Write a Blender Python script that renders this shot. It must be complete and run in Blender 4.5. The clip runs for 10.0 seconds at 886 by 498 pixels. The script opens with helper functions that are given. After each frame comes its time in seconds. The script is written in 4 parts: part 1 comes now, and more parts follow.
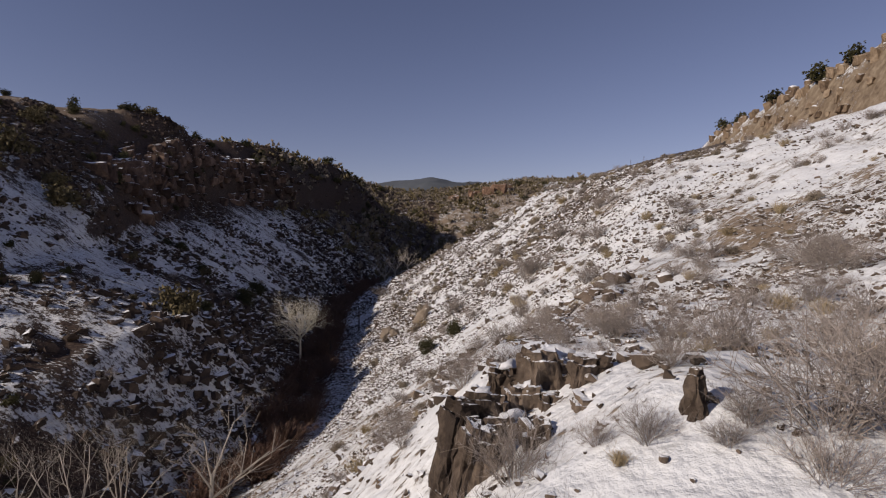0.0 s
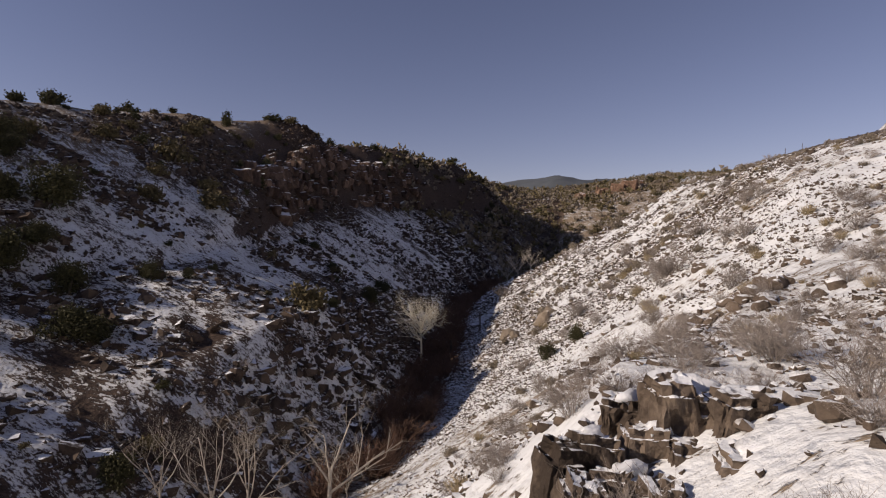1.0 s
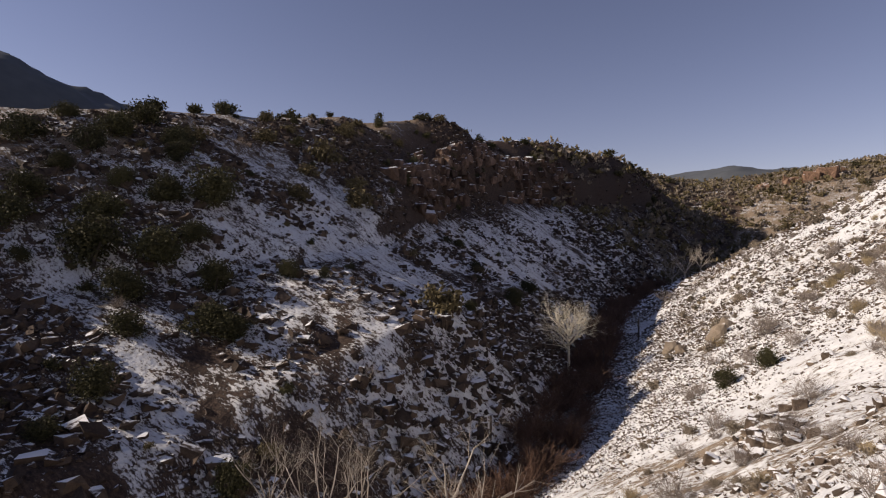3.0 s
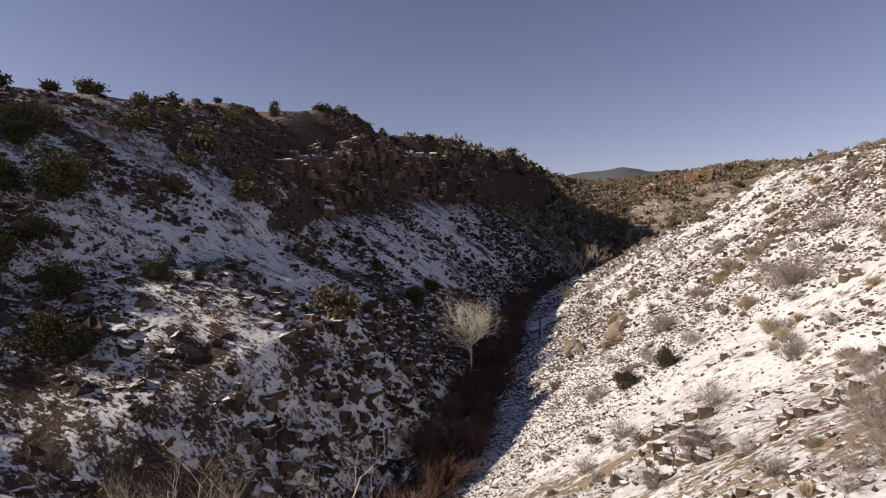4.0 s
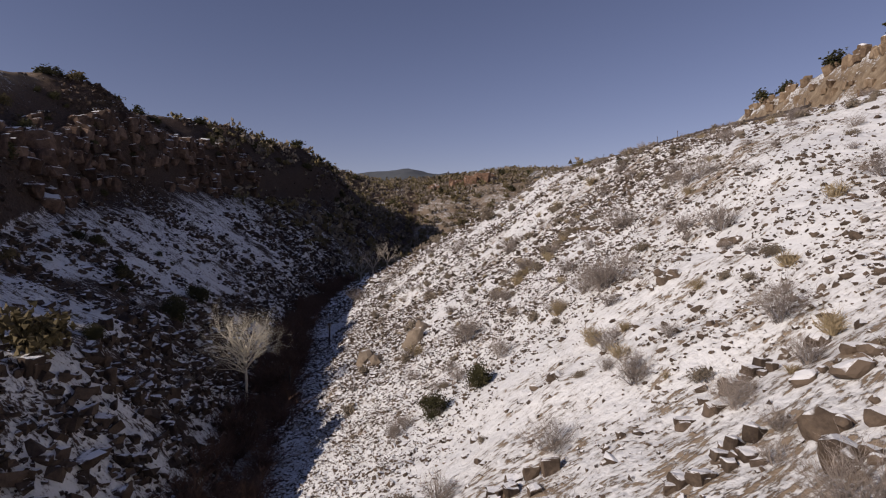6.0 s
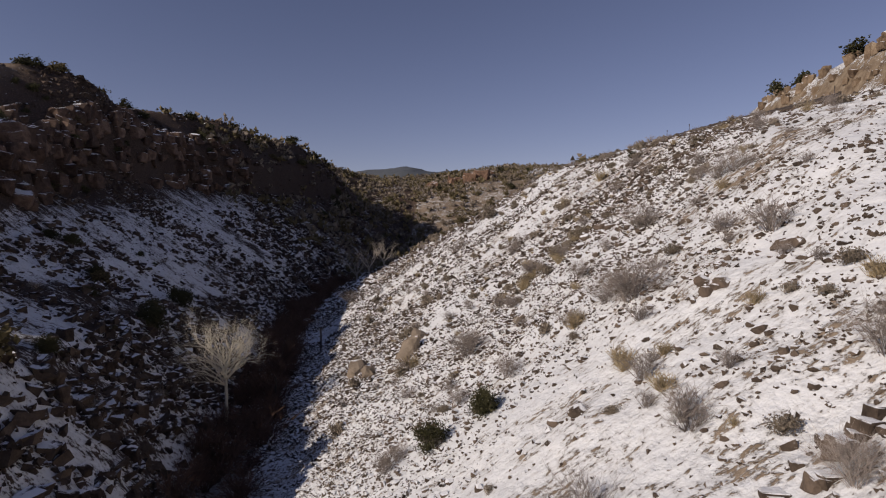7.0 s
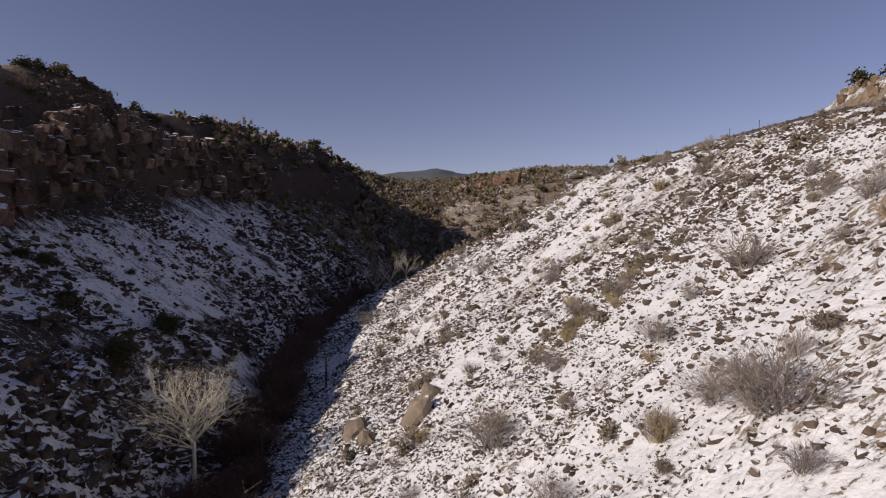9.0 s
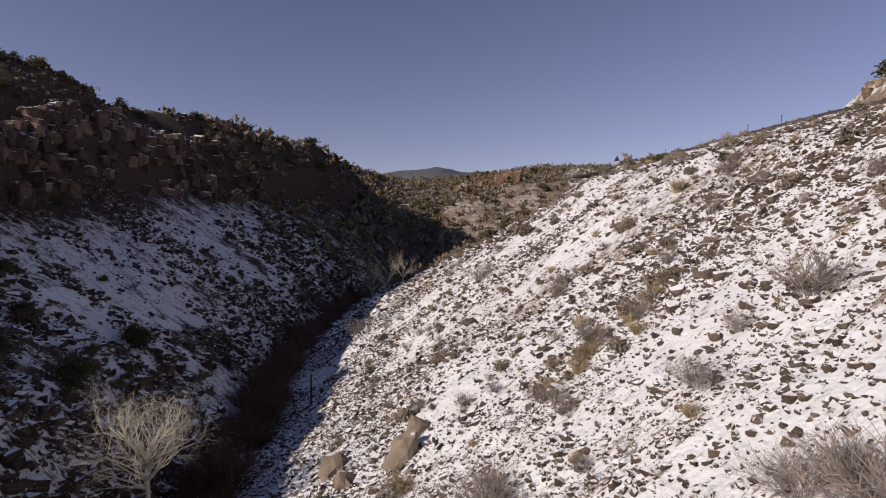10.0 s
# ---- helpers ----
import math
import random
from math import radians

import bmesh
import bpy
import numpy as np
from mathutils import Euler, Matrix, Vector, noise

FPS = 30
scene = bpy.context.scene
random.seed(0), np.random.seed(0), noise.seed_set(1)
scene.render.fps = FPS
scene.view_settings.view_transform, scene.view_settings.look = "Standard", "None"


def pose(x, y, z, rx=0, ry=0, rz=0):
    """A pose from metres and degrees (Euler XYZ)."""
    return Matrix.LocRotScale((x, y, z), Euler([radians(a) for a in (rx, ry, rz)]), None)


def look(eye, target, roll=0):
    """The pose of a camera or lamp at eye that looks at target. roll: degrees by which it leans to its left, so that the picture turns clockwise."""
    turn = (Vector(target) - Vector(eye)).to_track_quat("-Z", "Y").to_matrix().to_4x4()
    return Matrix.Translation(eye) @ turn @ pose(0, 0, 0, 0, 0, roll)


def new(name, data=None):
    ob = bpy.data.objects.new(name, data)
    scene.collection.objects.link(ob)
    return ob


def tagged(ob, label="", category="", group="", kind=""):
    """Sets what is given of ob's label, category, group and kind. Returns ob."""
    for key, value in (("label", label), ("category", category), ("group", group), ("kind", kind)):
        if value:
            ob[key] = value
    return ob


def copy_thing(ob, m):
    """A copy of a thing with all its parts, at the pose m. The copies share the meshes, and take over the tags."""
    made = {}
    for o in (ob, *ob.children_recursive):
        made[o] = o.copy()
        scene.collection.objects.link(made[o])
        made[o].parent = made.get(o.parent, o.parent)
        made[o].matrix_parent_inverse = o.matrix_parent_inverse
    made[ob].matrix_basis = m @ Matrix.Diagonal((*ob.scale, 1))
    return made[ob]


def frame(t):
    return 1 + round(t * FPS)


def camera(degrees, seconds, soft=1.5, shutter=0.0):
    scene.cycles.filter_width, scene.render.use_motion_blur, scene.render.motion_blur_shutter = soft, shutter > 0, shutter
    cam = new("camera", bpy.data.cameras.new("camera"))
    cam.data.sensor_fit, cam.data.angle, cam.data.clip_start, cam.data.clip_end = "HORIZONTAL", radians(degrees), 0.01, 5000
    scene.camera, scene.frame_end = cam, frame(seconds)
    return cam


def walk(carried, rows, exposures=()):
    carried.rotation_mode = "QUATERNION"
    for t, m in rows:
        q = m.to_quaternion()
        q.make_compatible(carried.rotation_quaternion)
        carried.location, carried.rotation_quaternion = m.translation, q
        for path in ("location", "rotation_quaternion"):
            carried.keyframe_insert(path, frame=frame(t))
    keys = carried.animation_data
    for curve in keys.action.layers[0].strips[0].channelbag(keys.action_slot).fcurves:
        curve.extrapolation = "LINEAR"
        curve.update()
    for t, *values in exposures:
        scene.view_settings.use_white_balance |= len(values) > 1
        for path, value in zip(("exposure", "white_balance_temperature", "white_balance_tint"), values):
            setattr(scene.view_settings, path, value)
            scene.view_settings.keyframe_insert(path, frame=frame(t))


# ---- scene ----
cam = camera(77.80, 10.0, soft=1.15)
# seconds and pose: a drone gliding up the canyon, level, panning left and back
PATH = [
    (0.0, pose(0.000, 0.000, -0.000, 89.437, 0, -1.231)),
    (0.5, pose(0.209, 0.672, -0.031, 89.410, 0, 3.456)),
    (1.0, pose(0.363, 1.547, -0.025, 89.396, 0, 11.708)),
    (1.5, pose(0.397, 2.588, -0.005, 89.353, 0, 13.787)),
    (2.0, pose(0.295, 3.793, 0.007, 89.249, 0, 14.304)),
    (2.5, pose(0.127, 5.200, 0.025, 89.199, 0, 24.455)),
    (2.7, pose(0.050, 5.810, 0.037, 89.149, 0, 27.761)),
    (3.8, pose(-0.481, 9.399, 0.117, 88.864, 0, 25.169)),
    (4.0, pose(-0.629, 10.060, 0.126, 88.789, 0, 18.025)),
    (4.5, pose(-1.109, 11.733, 0.134, 88.822, 0, 0.190)),
    (5.0, pose(-1.538, 13.460, 0.134, 88.684, 0, -3.165)),
    (5.5, pose(-1.723, 15.294, 0.141, 88.654, 0, -3.522)),
    (7.0, pose(-1.417, 21.268, 0.254, 88.404, 0, -3.944)),
    (7.5, pose(-1.165, 23.428, 0.521, 88.347, 0, -2.862)),
    (8.0, pose(-0.860, 25.736, 0.982, 88.511, 0, -1.217)),
    (8.5, pose(-0.463, 28.101, 1.487, 88.714, 0, -0.738)),
    (9.0, pose(-0.105, 30.417, 1.878, 88.584, 0, -0.768)),
    (9.5, pose(0.249, 32.717, 2.181, 88.488, 0, -0.608)),
    (10.0, pose(0.588, 35.000, 2.457, 88.440, 0, -0.597)),
]
EXPOSURES = [(0.0, -0.04, 7000, 16), (0.7, 0.06, 7200, 17), (1.5, 0.24, 7500, 17), (2.5, 0.32, 7500, 16), (4.0, 0.46, 7600, 16), (4.6, 0.30, 7150, 17), (5.5, 0.06, 7050, 18), (7.5, -0.13, 7000, 16), (10.0, 0.16, 7050, 19)]
walk(cam, PATH, EXPOSURES)

# ---- world, sun ----
SUN_ELEV, SUN_AZ = radians(27.5), radians(-116)   # azimuth from +y, clockwise
world = bpy.data.worlds.new("sky")
scene.world = world
world.use_nodes = True
wn = world.node_tree.nodes
sky = wn.new("ShaderNodeTexSky")
sky.sky_type = 'NISHITA'
sky.sun_disc = False
sky.sun_elevation, sky.sun_rotation = SUN_ELEV, SUN_AZ
sky.altitude, sky.ozone_density, sky.dust_density = 1800, 1.4, 0.05
tint = wn.new("ShaderNodeMix")
tint.data_type, tint.blend_type = 'RGBA', 'MULTIPLY'
tint.inputs[0].default_value, tint.inputs[7].default_value = 1.0, (1.16, 0.97, 1.07, 1)
world.node_tree.links.new(sky.outputs[0], tint.inputs[6])
world.node_tree.links.new(tint.outputs[2], wn["Background"].inputs[0])
wn["Background"].inputs[1].default_value = 0.070
sun = new("sun", bpy.data.lights.new("sun", 'SUN'))
sun.data.energy, sun.data.angle, sun.data.color = 3.45, radians(0.53), (1.0, 0.95, 0.875)
to_sun = Vector((math.sin(SUN_AZ) * math.cos(SUN_ELEV), math.cos(SUN_AZ) * math.cos(SUN_ELEV), math.sin(SUN_ELEV)))
sun.matrix_basis = look(to_sun * 200, (0, 0, 0))

# ---- noise and the shape of the land ----
_lat = np.random.RandomState(7).rand(256, 256)


def value_noise(x, y):
    xi, yi = np.floor(x).astype(int), np.floor(y).astype(int)
    fx, fy = x - xi, y - yi
    fx, fy = fx * fx * (3 - 2 * fx), fy * fy * (3 - 2 * fy)
    a, b = _lat[xi & 255, yi & 255], _lat[(xi + 1) & 255, yi & 255]
    c, d = _lat[xi & 255, (yi + 1) & 255], _lat[(xi + 1) & 255, (yi + 1) & 255]
    return (a * (1 - fx) + b * fx) * (1 - fy) + (c * (1 - fx) + d * fx) * fy - 0.5


def fbm(x, y, size, octaves=4, rough=0.5):
    total, amp, f = 0 * x, 1.0, 1.0 / size
    for k in range(octaves):
        total = total + amp * value_noise(x * f + 17.3 * k, y * f - 9.1 * k)
        amp, f = amp * rough, f * 2.03
    return total


def smooth(a, b, v):
    t = np.clip((v - a) / (b - a), 0, 1)
    return t * t * (3 - 2 * t)


def along(y, ys, vs):
    """A smooth curve through stations along the canyon."""
    ys, vs = np.asarray(ys, float), np.asarray(vs, float)
    m = np.gradient(vs, ys)
    y = np.clip(y, ys[0], ys[-1])
    i = np.clip(np.searchsorted(ys, y) - 1, 0, len(ys) - 2)
    h = ys[i + 1] - ys[i]
    t = (y - ys[i]) / h
    return ((2 * t**3 - 3 * t**2 + 1) * vs[i] + (t**3 - 2 * t**2 + t) * h * m[i]
            + (-2 * t**3 + 3 * t**2) * vs[i + 1] + (t**3 - t**2) * h * m[i + 1])


S = (-60, 0, 12, 28, 44, 60, 75, 100, 130, 170, 230, 330)
GULLY_X = (-20, -18, -16, -14, -12, -13.5, -15, -18, -18.5, -12, 0, 6)
GULLY_Z = (-18, -17.5, -17, -16.5, -16, -15.7, -15.3, -14, -12.5, -10, -4, 4)
ZERO_X = (8, 3, 4, 12.5, 11.5, 11.0, 9.5, 5.5, 6, 14, 26, 40)      # where the talus slope reaches height 0
CREST_Z = (-3, -2.6, -2.4, -2.0, 4, 7.4, 8.5, 9.2, 11, 14, 18, 24)
SHELF_P = (1.8, 1.8, 1.8, 1.1, 1, 1, 1, 1, 1, 1, 1, 1)
ROAD_Z = (8, 10.6, 11, 11.6, 12.1, 12.6, 13.2, 14.4, 16, 18, 21, 27)
BLUFF_H = (15, 16, 16, 16, 15, 12.6, 9.6, 5.6, 4, 3, 1, 1)          # up to its blunt end above the road bend
BANK_V = (10, 10, 10, 11, 10, 10, 10, 10, 9, 9, 9, 9)
BANK_Z = (-10, -10, -10, -10, -6.3, -6.5, -8, -8, -5, -2, 4, 10)
MID_V = (28, 28, 28, 28, 24, 24, 26, 31, 30, 27, 21, 21)
MID_Z = (-4, -4, -4, -3.5, -2, -1, 0.5, 7, 9.5, 11, 14, 20)
CLIFF_H = (0, 0, 0, 0, 0, 0.5, 2.5, 6, 7, 6, 3, 2)                    # rock face standing above the middle slope
RIDGE_V = (62, 62, 62, 60, 59, 57, 54, 47, 44, 40, 30, 30)
# at y <= 0 the unseen ridge is raised to shade the left bank
RIDGE_Z = (23, 19.5, 13.5, 13.0, 16, 18.5, 21, 25.0, 26.9, 29.0, 31.5, 36)
FLOOR_W = (2, 2, 2, 2, 2.5, 4, 5, 5, 4, 4, 4, 4)
ROAD_X = 40.0


def height(x, y):
    x, y = np.asarray(x, float), np.asarray(y, float)
    gx, gz = along(y, S, GULLY_X), along(y, S, GULLY_Z)
    gx, fw = gx + 0.5 * np.sin(y * 0.16), along(y, S, FLOOR_W)
    # slope up to the road
    x0, cz = along(y, S, ZERO_X), along(y, S, CREST_Z)
    fz = gz + 0.25 * fw
    sr = -fz / np.maximum(x0 - gx - fw, 4)
    sr = np.where(gz > -3, 0.3, sr)
    xc = gx + fw + (cz - fz) / sr
    rz = along(y, S, ROAD_Z)
    talus = fz + sr * (x - gx - fw)
    talus = np.where(x < gx + fw, gz + 0.25 * np.clip(x - gx, 0, None), talus)
    t = np.clip((x - xc) / np.maximum(ROAD_X - xc, 1), 0, 1)
    shelf = cz + (rz - cz) * t ** along(y, S, SHELF_P)
    right = np.where(x < xc, talus, shelf)
    bluff = 0.6 + along(y, S, BLUFF_H) * (1 - smooth(101, 111, y))
    right = right + bluff * smooth(ROAD_X + 8, ROAD_X + 9 + 0.5 * bluff + 2, x) + 0.12 * np.clip(x - ROAD_X - 14, 0, 200)
    # shaded side
    v = gx - x
    v1, z1, v2, z2 = along(y, S, BANK_V), along(y, S, BANK_Z), along(y, S, MID_V), along(y, S, MID_Z)
    v3, z3 = along(y, S, RIDGE_V), along(y, S, RIDGE_Z)
    ch = along(y, S, CLIFF_H)
    face = ch * smooth(0, 2.6, v - v2 + 1.6 * fbm(x * 0, y, 6.0, 3))
    u = np.clip((v - v2) / (v3 - v2), 0, 1)
    bow = 1.45 - 0.25 * smooth(70, 95, y)
    left = np.where(v < v1, gz + (z1 - gz) * np.clip(v - 1.2, 0, None) / (v1 - 1.2),
                    np.where(v < v2, z1 + (z2 - z1) * (v - v1) / (v2 - v1),
                             np.where(v < v3, z2 + face + (z3 - z2 - ch) * (1 - (1 - u) ** bow), z3 + 1.0 * (1 - np.exp(-(v - v3) / 25)))))
    z = np.where(v > 0, left, right)
    # head of the canyon
    head = 2 + 27 * smooth(205, 335, y) + 11 * smooth(330, 420, y) + 0.05 * x + 5 * np.exp(-((x - 75) / 40) ** 2) * smooth(230, 330, y)
    head = head + 14 * smooth(-15, -55, x) * (1 - smooth(300, 420, y))
    z = z + (head - z) * smooth(200, 290, y)
    # broken ground
    z = z - 1.0 * np.exp(-(((x + 0.3) / 1.5) ** 2 + ((y - 6.6) / 1.6) ** 2))
    z = z + 0.55 * np.exp(-((x - 3.4) / 1.8) ** 2 - ((y - 6.5) / 3.2) ** 2)
    z = z + 0.36 * np.exp(-((x - 2.6) / 0.85) ** 2 - ((y - 9.0) / 0.95) ** 2)
    far = np.clip(np.hypot(x, y) / 80, 0.5, 3)
    wild = 1 - smooth(ROAD_X - 3, ROAD_X - 1, x) * (1 - smooth(ROAD_X + 8, ROAD_X + 10, x)) * (1 - smooth(190, 220, y))
    steep = smooth(2, 8, v - v2) * (1 - smooth(0, 12, v - v3)) * smooth(70, 90, y) * (1 - smooth(200, 260, y))
    ribs = np.abs(fbm(x * 0.35, y, 9.0, 3)) * 4.0 * steep - 1.2 * steep
    z = z + wild * (fbm(x, y, 14 * far, 3) * 1.1 * far + fbm(x, y, 3.1, 4) * 0.45 + (v < 0) * fbm(x, y, 1.4, 2) * 0.24) + ribs
    # knoll and cut above the shaded slope
    z = z + 1.0 * np.exp(-(((x + 66) / 9) ** 2 + ((y - 121) / 14) ** 2)) - 2.5 * np.exp(-(((x + 66) / 12) ** 2 + ((y - 99) / 7) ** 2))
    z = z + 3.2 * np.exp(-(((x + 57) / 6) ** 2 + ((y - 122) / 8) ** 2)) - 2.2 * np.exp(-(((x + 55) / 7) ** 2 + ((y - 104) / 6) ** 2))
    return z


def grid_axis(lo, a, b, hi, step, grow):
    mid = list(np.arange(a, b, step))
    up, s = [b], step
    while up[-1] < hi:
        s *= grow
        up.append(up[-1] + s)
    dn, s = [a], step
    while dn[-1] > lo:
        s *= grow
        dn.append(dn[-1] - s)
    return np.array(dn[:0:-1] + mid + up)


def mesh_from_arrays(name, verts, faces, material):
    me = bpy.data.meshes.new(name)
    me.from_pydata(verts.tolist() if hasattr(verts, "tolist") else verts, [], faces.tolist() if hasattr(faces, "tolist") else faces)
    me.materials.append(material)
    me.polygons.foreach_set("use_smooth", [True] * len(me.polygons))
    me.update()
    return me


# ---- materials ----
def nodes_of(name):
    m = bpy.data.materials.new(name)
    m.use_nodes = True
    nt = m.node_tree
    return m, nt, nt.nodes["Principled BSDF"], nt.nodes.new("ShaderNodeNewGeometry")


def mapped(nt, geo, scale):
    mp = nt.nodes.new("ShaderNodeMapping")
    mp.inputs["Scale"].default_value = scale
    nt.links.new(geo.outputs["Position"], mp.inputs["Vector"])
    return mp.outputs[0]


def noise_tex(nt, vec, scale, detail=4.0, rough=0.6):
    n = nt.nodes.new("ShaderNodeTexNoise")
    n.inputs["Scale"].default_value, n.inputs["Detail"].default_value, n.inputs["Roughness"].default_value = scale, detail, rough
    nt.links.new(vec, n.inputs["Vector"])
    return n.outputs["Fac"]


def math_node(nt, op, a, b=None, c=None):
    n = nt.nodes.new("ShaderNodeMath")
    n.operation = op
    for k, v in enumerate((a, b, c)):
        if v is None:
            continue
        if isinstance(v, (int, float)):
            n.inputs[k].default_value = v
        else:
            nt.links.new(v, n.inputs[k])
    return n.outputs[0]


def ramp(nt, fac, stops):
    r = nt.nodes.new("ShaderNodeValToRGB")
    nt.links.new(fac, r.inputs[0])
    e = r.color_ramp.elements
    while len(e) < len(stops):
        e.new(0.5)
    for k, (p, c) in enumerate(stops):
        e[k].position, e[k].color = p, (*c, 1)
    return r.outputs[0]


def step_up(nt, v, a, b):
    n = nt.nodes.new("ShaderNodeMapRange")
    n.interpolation_type = 'SMOOTHSTEP'
    n.inputs[1].default_value, n.inputs[2].default_value = a, b
    nt.links.new(v, n.inputs[0])
    return n.outputs[0]


def mix(nt, fac, a, b):
    n = nt.nodes.new("ShaderNodeMix")
    n.data_type = 'RGBA'
    nt.links.new(fac, n.inputs[0])
    for k, v in ((6, a), (7, b)):
        if isinstance(v, tuple):
            n.inputs[k].default_value = (*v, 1)
        else:
            nt.links.new(v, n.inputs[k])
    return n.outputs[2]


def bump(nt, b, h, strength, dist):
    n = nt.nodes.new("ShaderNodeBump")
    n.inputs["Strength"].default_value, n.inputs["Distance"].default_value = strength, dist
    nt.links.new(h, n.inputs["Height"])
    nt.links.new(n.outputs[0], b.inputs["Normal"])


def upward(nt, geo):
    s = nt.nodes.new("ShaderNodeSeparateXYZ")
    nt.links.new(geo.outputs["Normal"], s.inputs[0])
    return s.outputs[2]


SNOW_TINT = ((0.3, (0.70, 0.71, 0.72)), (0.7, (0.83, 0.835, 0.83)))


def ground_material():
    m, nt, b, geo = nodes_of("snowy_soil")
    att = nt.nodes.new("ShaderNodeAttribute")
    att.attribute_name = "bare"
    vec = mapped(nt, geo, (0.55, 1.2, 0.8))
    n1, n2, n3 = noise_tex(nt, vec, 0.22, 3), noise_tex(nt, vec, 1.1, 5, 0.65), noise_tex(nt, vec, 5.0, 4, 0.7)
    total = math_node(nt, 'ADD', math_node(nt, 'MULTIPLY', n1, 0.5), math_node(nt, 'MULTIPLY', n2, 0.75))
    total = math_node(nt, 'ADD', total, math_node(nt, 'MULTIPLY', n3, 0.95))
    total = math_node(nt, 'ADD', total, att.outputs["Fac"])
    cliff = math_node(nt, 'MULTIPLY', step_up(nt, math_node(nt, 'SUBTRACT', 1.0, upward(nt, geo)), 0.36, 0.60), 0.4)
    total = math_node(nt, 'ADD', total, cliff)
    dirt = step_up(nt, total, 1.40, 1.50)
    soil = ramp(nt, n2, [(0.3, (0.12, 0.085, 0.057)), (0.5, (0.23, 0.172, 0.12)), (0.7, (0.34, 0.265, 0.19))])
    rock = ramp(nt, n3, [(0.3, (0.045, 0.03, 0.022)), (0.55, (0.13, 0.085, 0.06)), (0.75, (0.22, 0.15, 0.11))])
    # basalt: darker earth on the shaded side, with some of its shade in the colour
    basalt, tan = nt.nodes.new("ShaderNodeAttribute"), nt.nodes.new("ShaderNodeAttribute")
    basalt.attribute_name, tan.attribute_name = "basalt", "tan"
    rocky = math_node(nt, 'MAXIMUM', math_node(nt, 'MULTIPLY', cliff, 2.5), step_up(nt, att.outputs["Fac"], 0.48, 0.62))
    earth = mix(nt, rocky, soil, rock)
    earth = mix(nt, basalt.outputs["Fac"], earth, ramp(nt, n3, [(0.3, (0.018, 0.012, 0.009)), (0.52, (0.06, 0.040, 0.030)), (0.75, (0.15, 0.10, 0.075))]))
    earth = mix(nt, tan.outputs["Fac"], earth, ramp(nt, n2, [(0.3, (0.11, 0.075, 0.05)), (0.5, (0.22, 0.165, 0.112)), (0.7, (0.32, 0.255, 0.18))]))
    veil = math_node(nt, 'MULTIPLY', step_up(nt, total, 1.22, 1.46), 0.22)
    snow = mix(nt, veil, ramp(nt, n1, SNOW_TINT), soil)
    nt.links.new(mix(nt, dirt, snow, earth), b.inputs["Base Color"])
    b.inputs["Roughness"].default_value = 0.85
    b.inputs["Specular IOR Level"].default_value = 0.2
    plain = mapped(nt, geo, (1, 1, 1))
    n4, n5 = noise_tex(nt, plain, 1.7, 3, 0.5), noise_tex(nt, plain, 6.5, 4, 0.6)
    relief = math_node(nt, 'ADD', math_node(nt, 'MULTIPLY', n5, 0.55), math_node(nt, 'MULTIPLY', n4, 1.7))
    bump(nt, b, math_node(nt, 'ADD', relief, math_node(nt, 'MULTIPLY', dirt, 0.5)), 0.75, 0.16)
    return m


def stone_material(name, dark, mid, light, snow_from=0.72, amount=0.25):
    m, nt, b, geo = nodes_of(name)
    vec = mapped(nt, geo, (1, 1, 1))
    n1, n2 = noise_tex(nt, vec, 1.3, 4), noise_tex(nt, vec, 9.0, 5, 0.7)
    info = nt.nodes.new("ShaderNodeObjectInfo")
    tone = math_node(nt, 'ADD', math_node(nt, 'MULTIPLY', n1, 0.6), math_node(nt, 'MULTIPLY', n2, 0.4))
    tone = math_node(nt, 'ADD', tone, math_node(nt, 'MULTIPLY', math_node(nt, 'SUBTRACT', geo.outputs["Random Per Island"], 0.5), 0.22))
    tone = math_node(nt, 'ADD', tone, math_node(nt, 'MULTIPLY', math_node(nt, 'SUBTRACT', info.outputs["Random"], 0.5), 0.12))
    col = ramp(nt, tone, [(0.33, dark), (0.5, mid), (0.68, light)])
    cap = step_up(nt, math_node(nt, 'ADD', upward(nt, geo), math_node(nt, 'MULTIPLY', math_node(nt, 'SUBTRACT', n1, 0.5), amount * 3)), snow_from, snow_from + 0.08)
    nt.links.new(mix(nt, cap, col, (0.84, 0.845, 0.85)), b.inputs["Base Color"])
    b.inputs["Roughness"].default_value = 0.88
    b.inputs["Specular IOR Level"].default_value = 0.25
    bump(nt, b, math_node(nt, 'ADD', n2, n1), 0.7, 0.06)
    return m


def plant_material(name, dark, light, scale=6.0, rough=0.8):
    m, nt, b, geo = nodes_of(name)
    n1 = noise_tex(nt, mapped(nt, geo, (1, 1, 1)), scale, 3)
    info = nt.nodes.new("ShaderNodeObjectInfo")
    t = math_node(nt, 'ADD', math_node(nt, 'MULTIPLY', n1, 0.5), math_node(nt, 'MULTIPLY', geo.outputs["Random Per Island"], 0.35))
    t = math_node(nt, 'ADD', t, math_node(nt, 'MULTIPLY', info.outputs["Random"], 0.25))
    nt.links.new(ramp(nt, t, [(0.25, dark), (0.8, light)]), b.inputs["Base Color"])
    b.inputs["Roughness"].default_value = rough
    b.inputs["Specular IOR Level"].default_value = 0.2
    return m


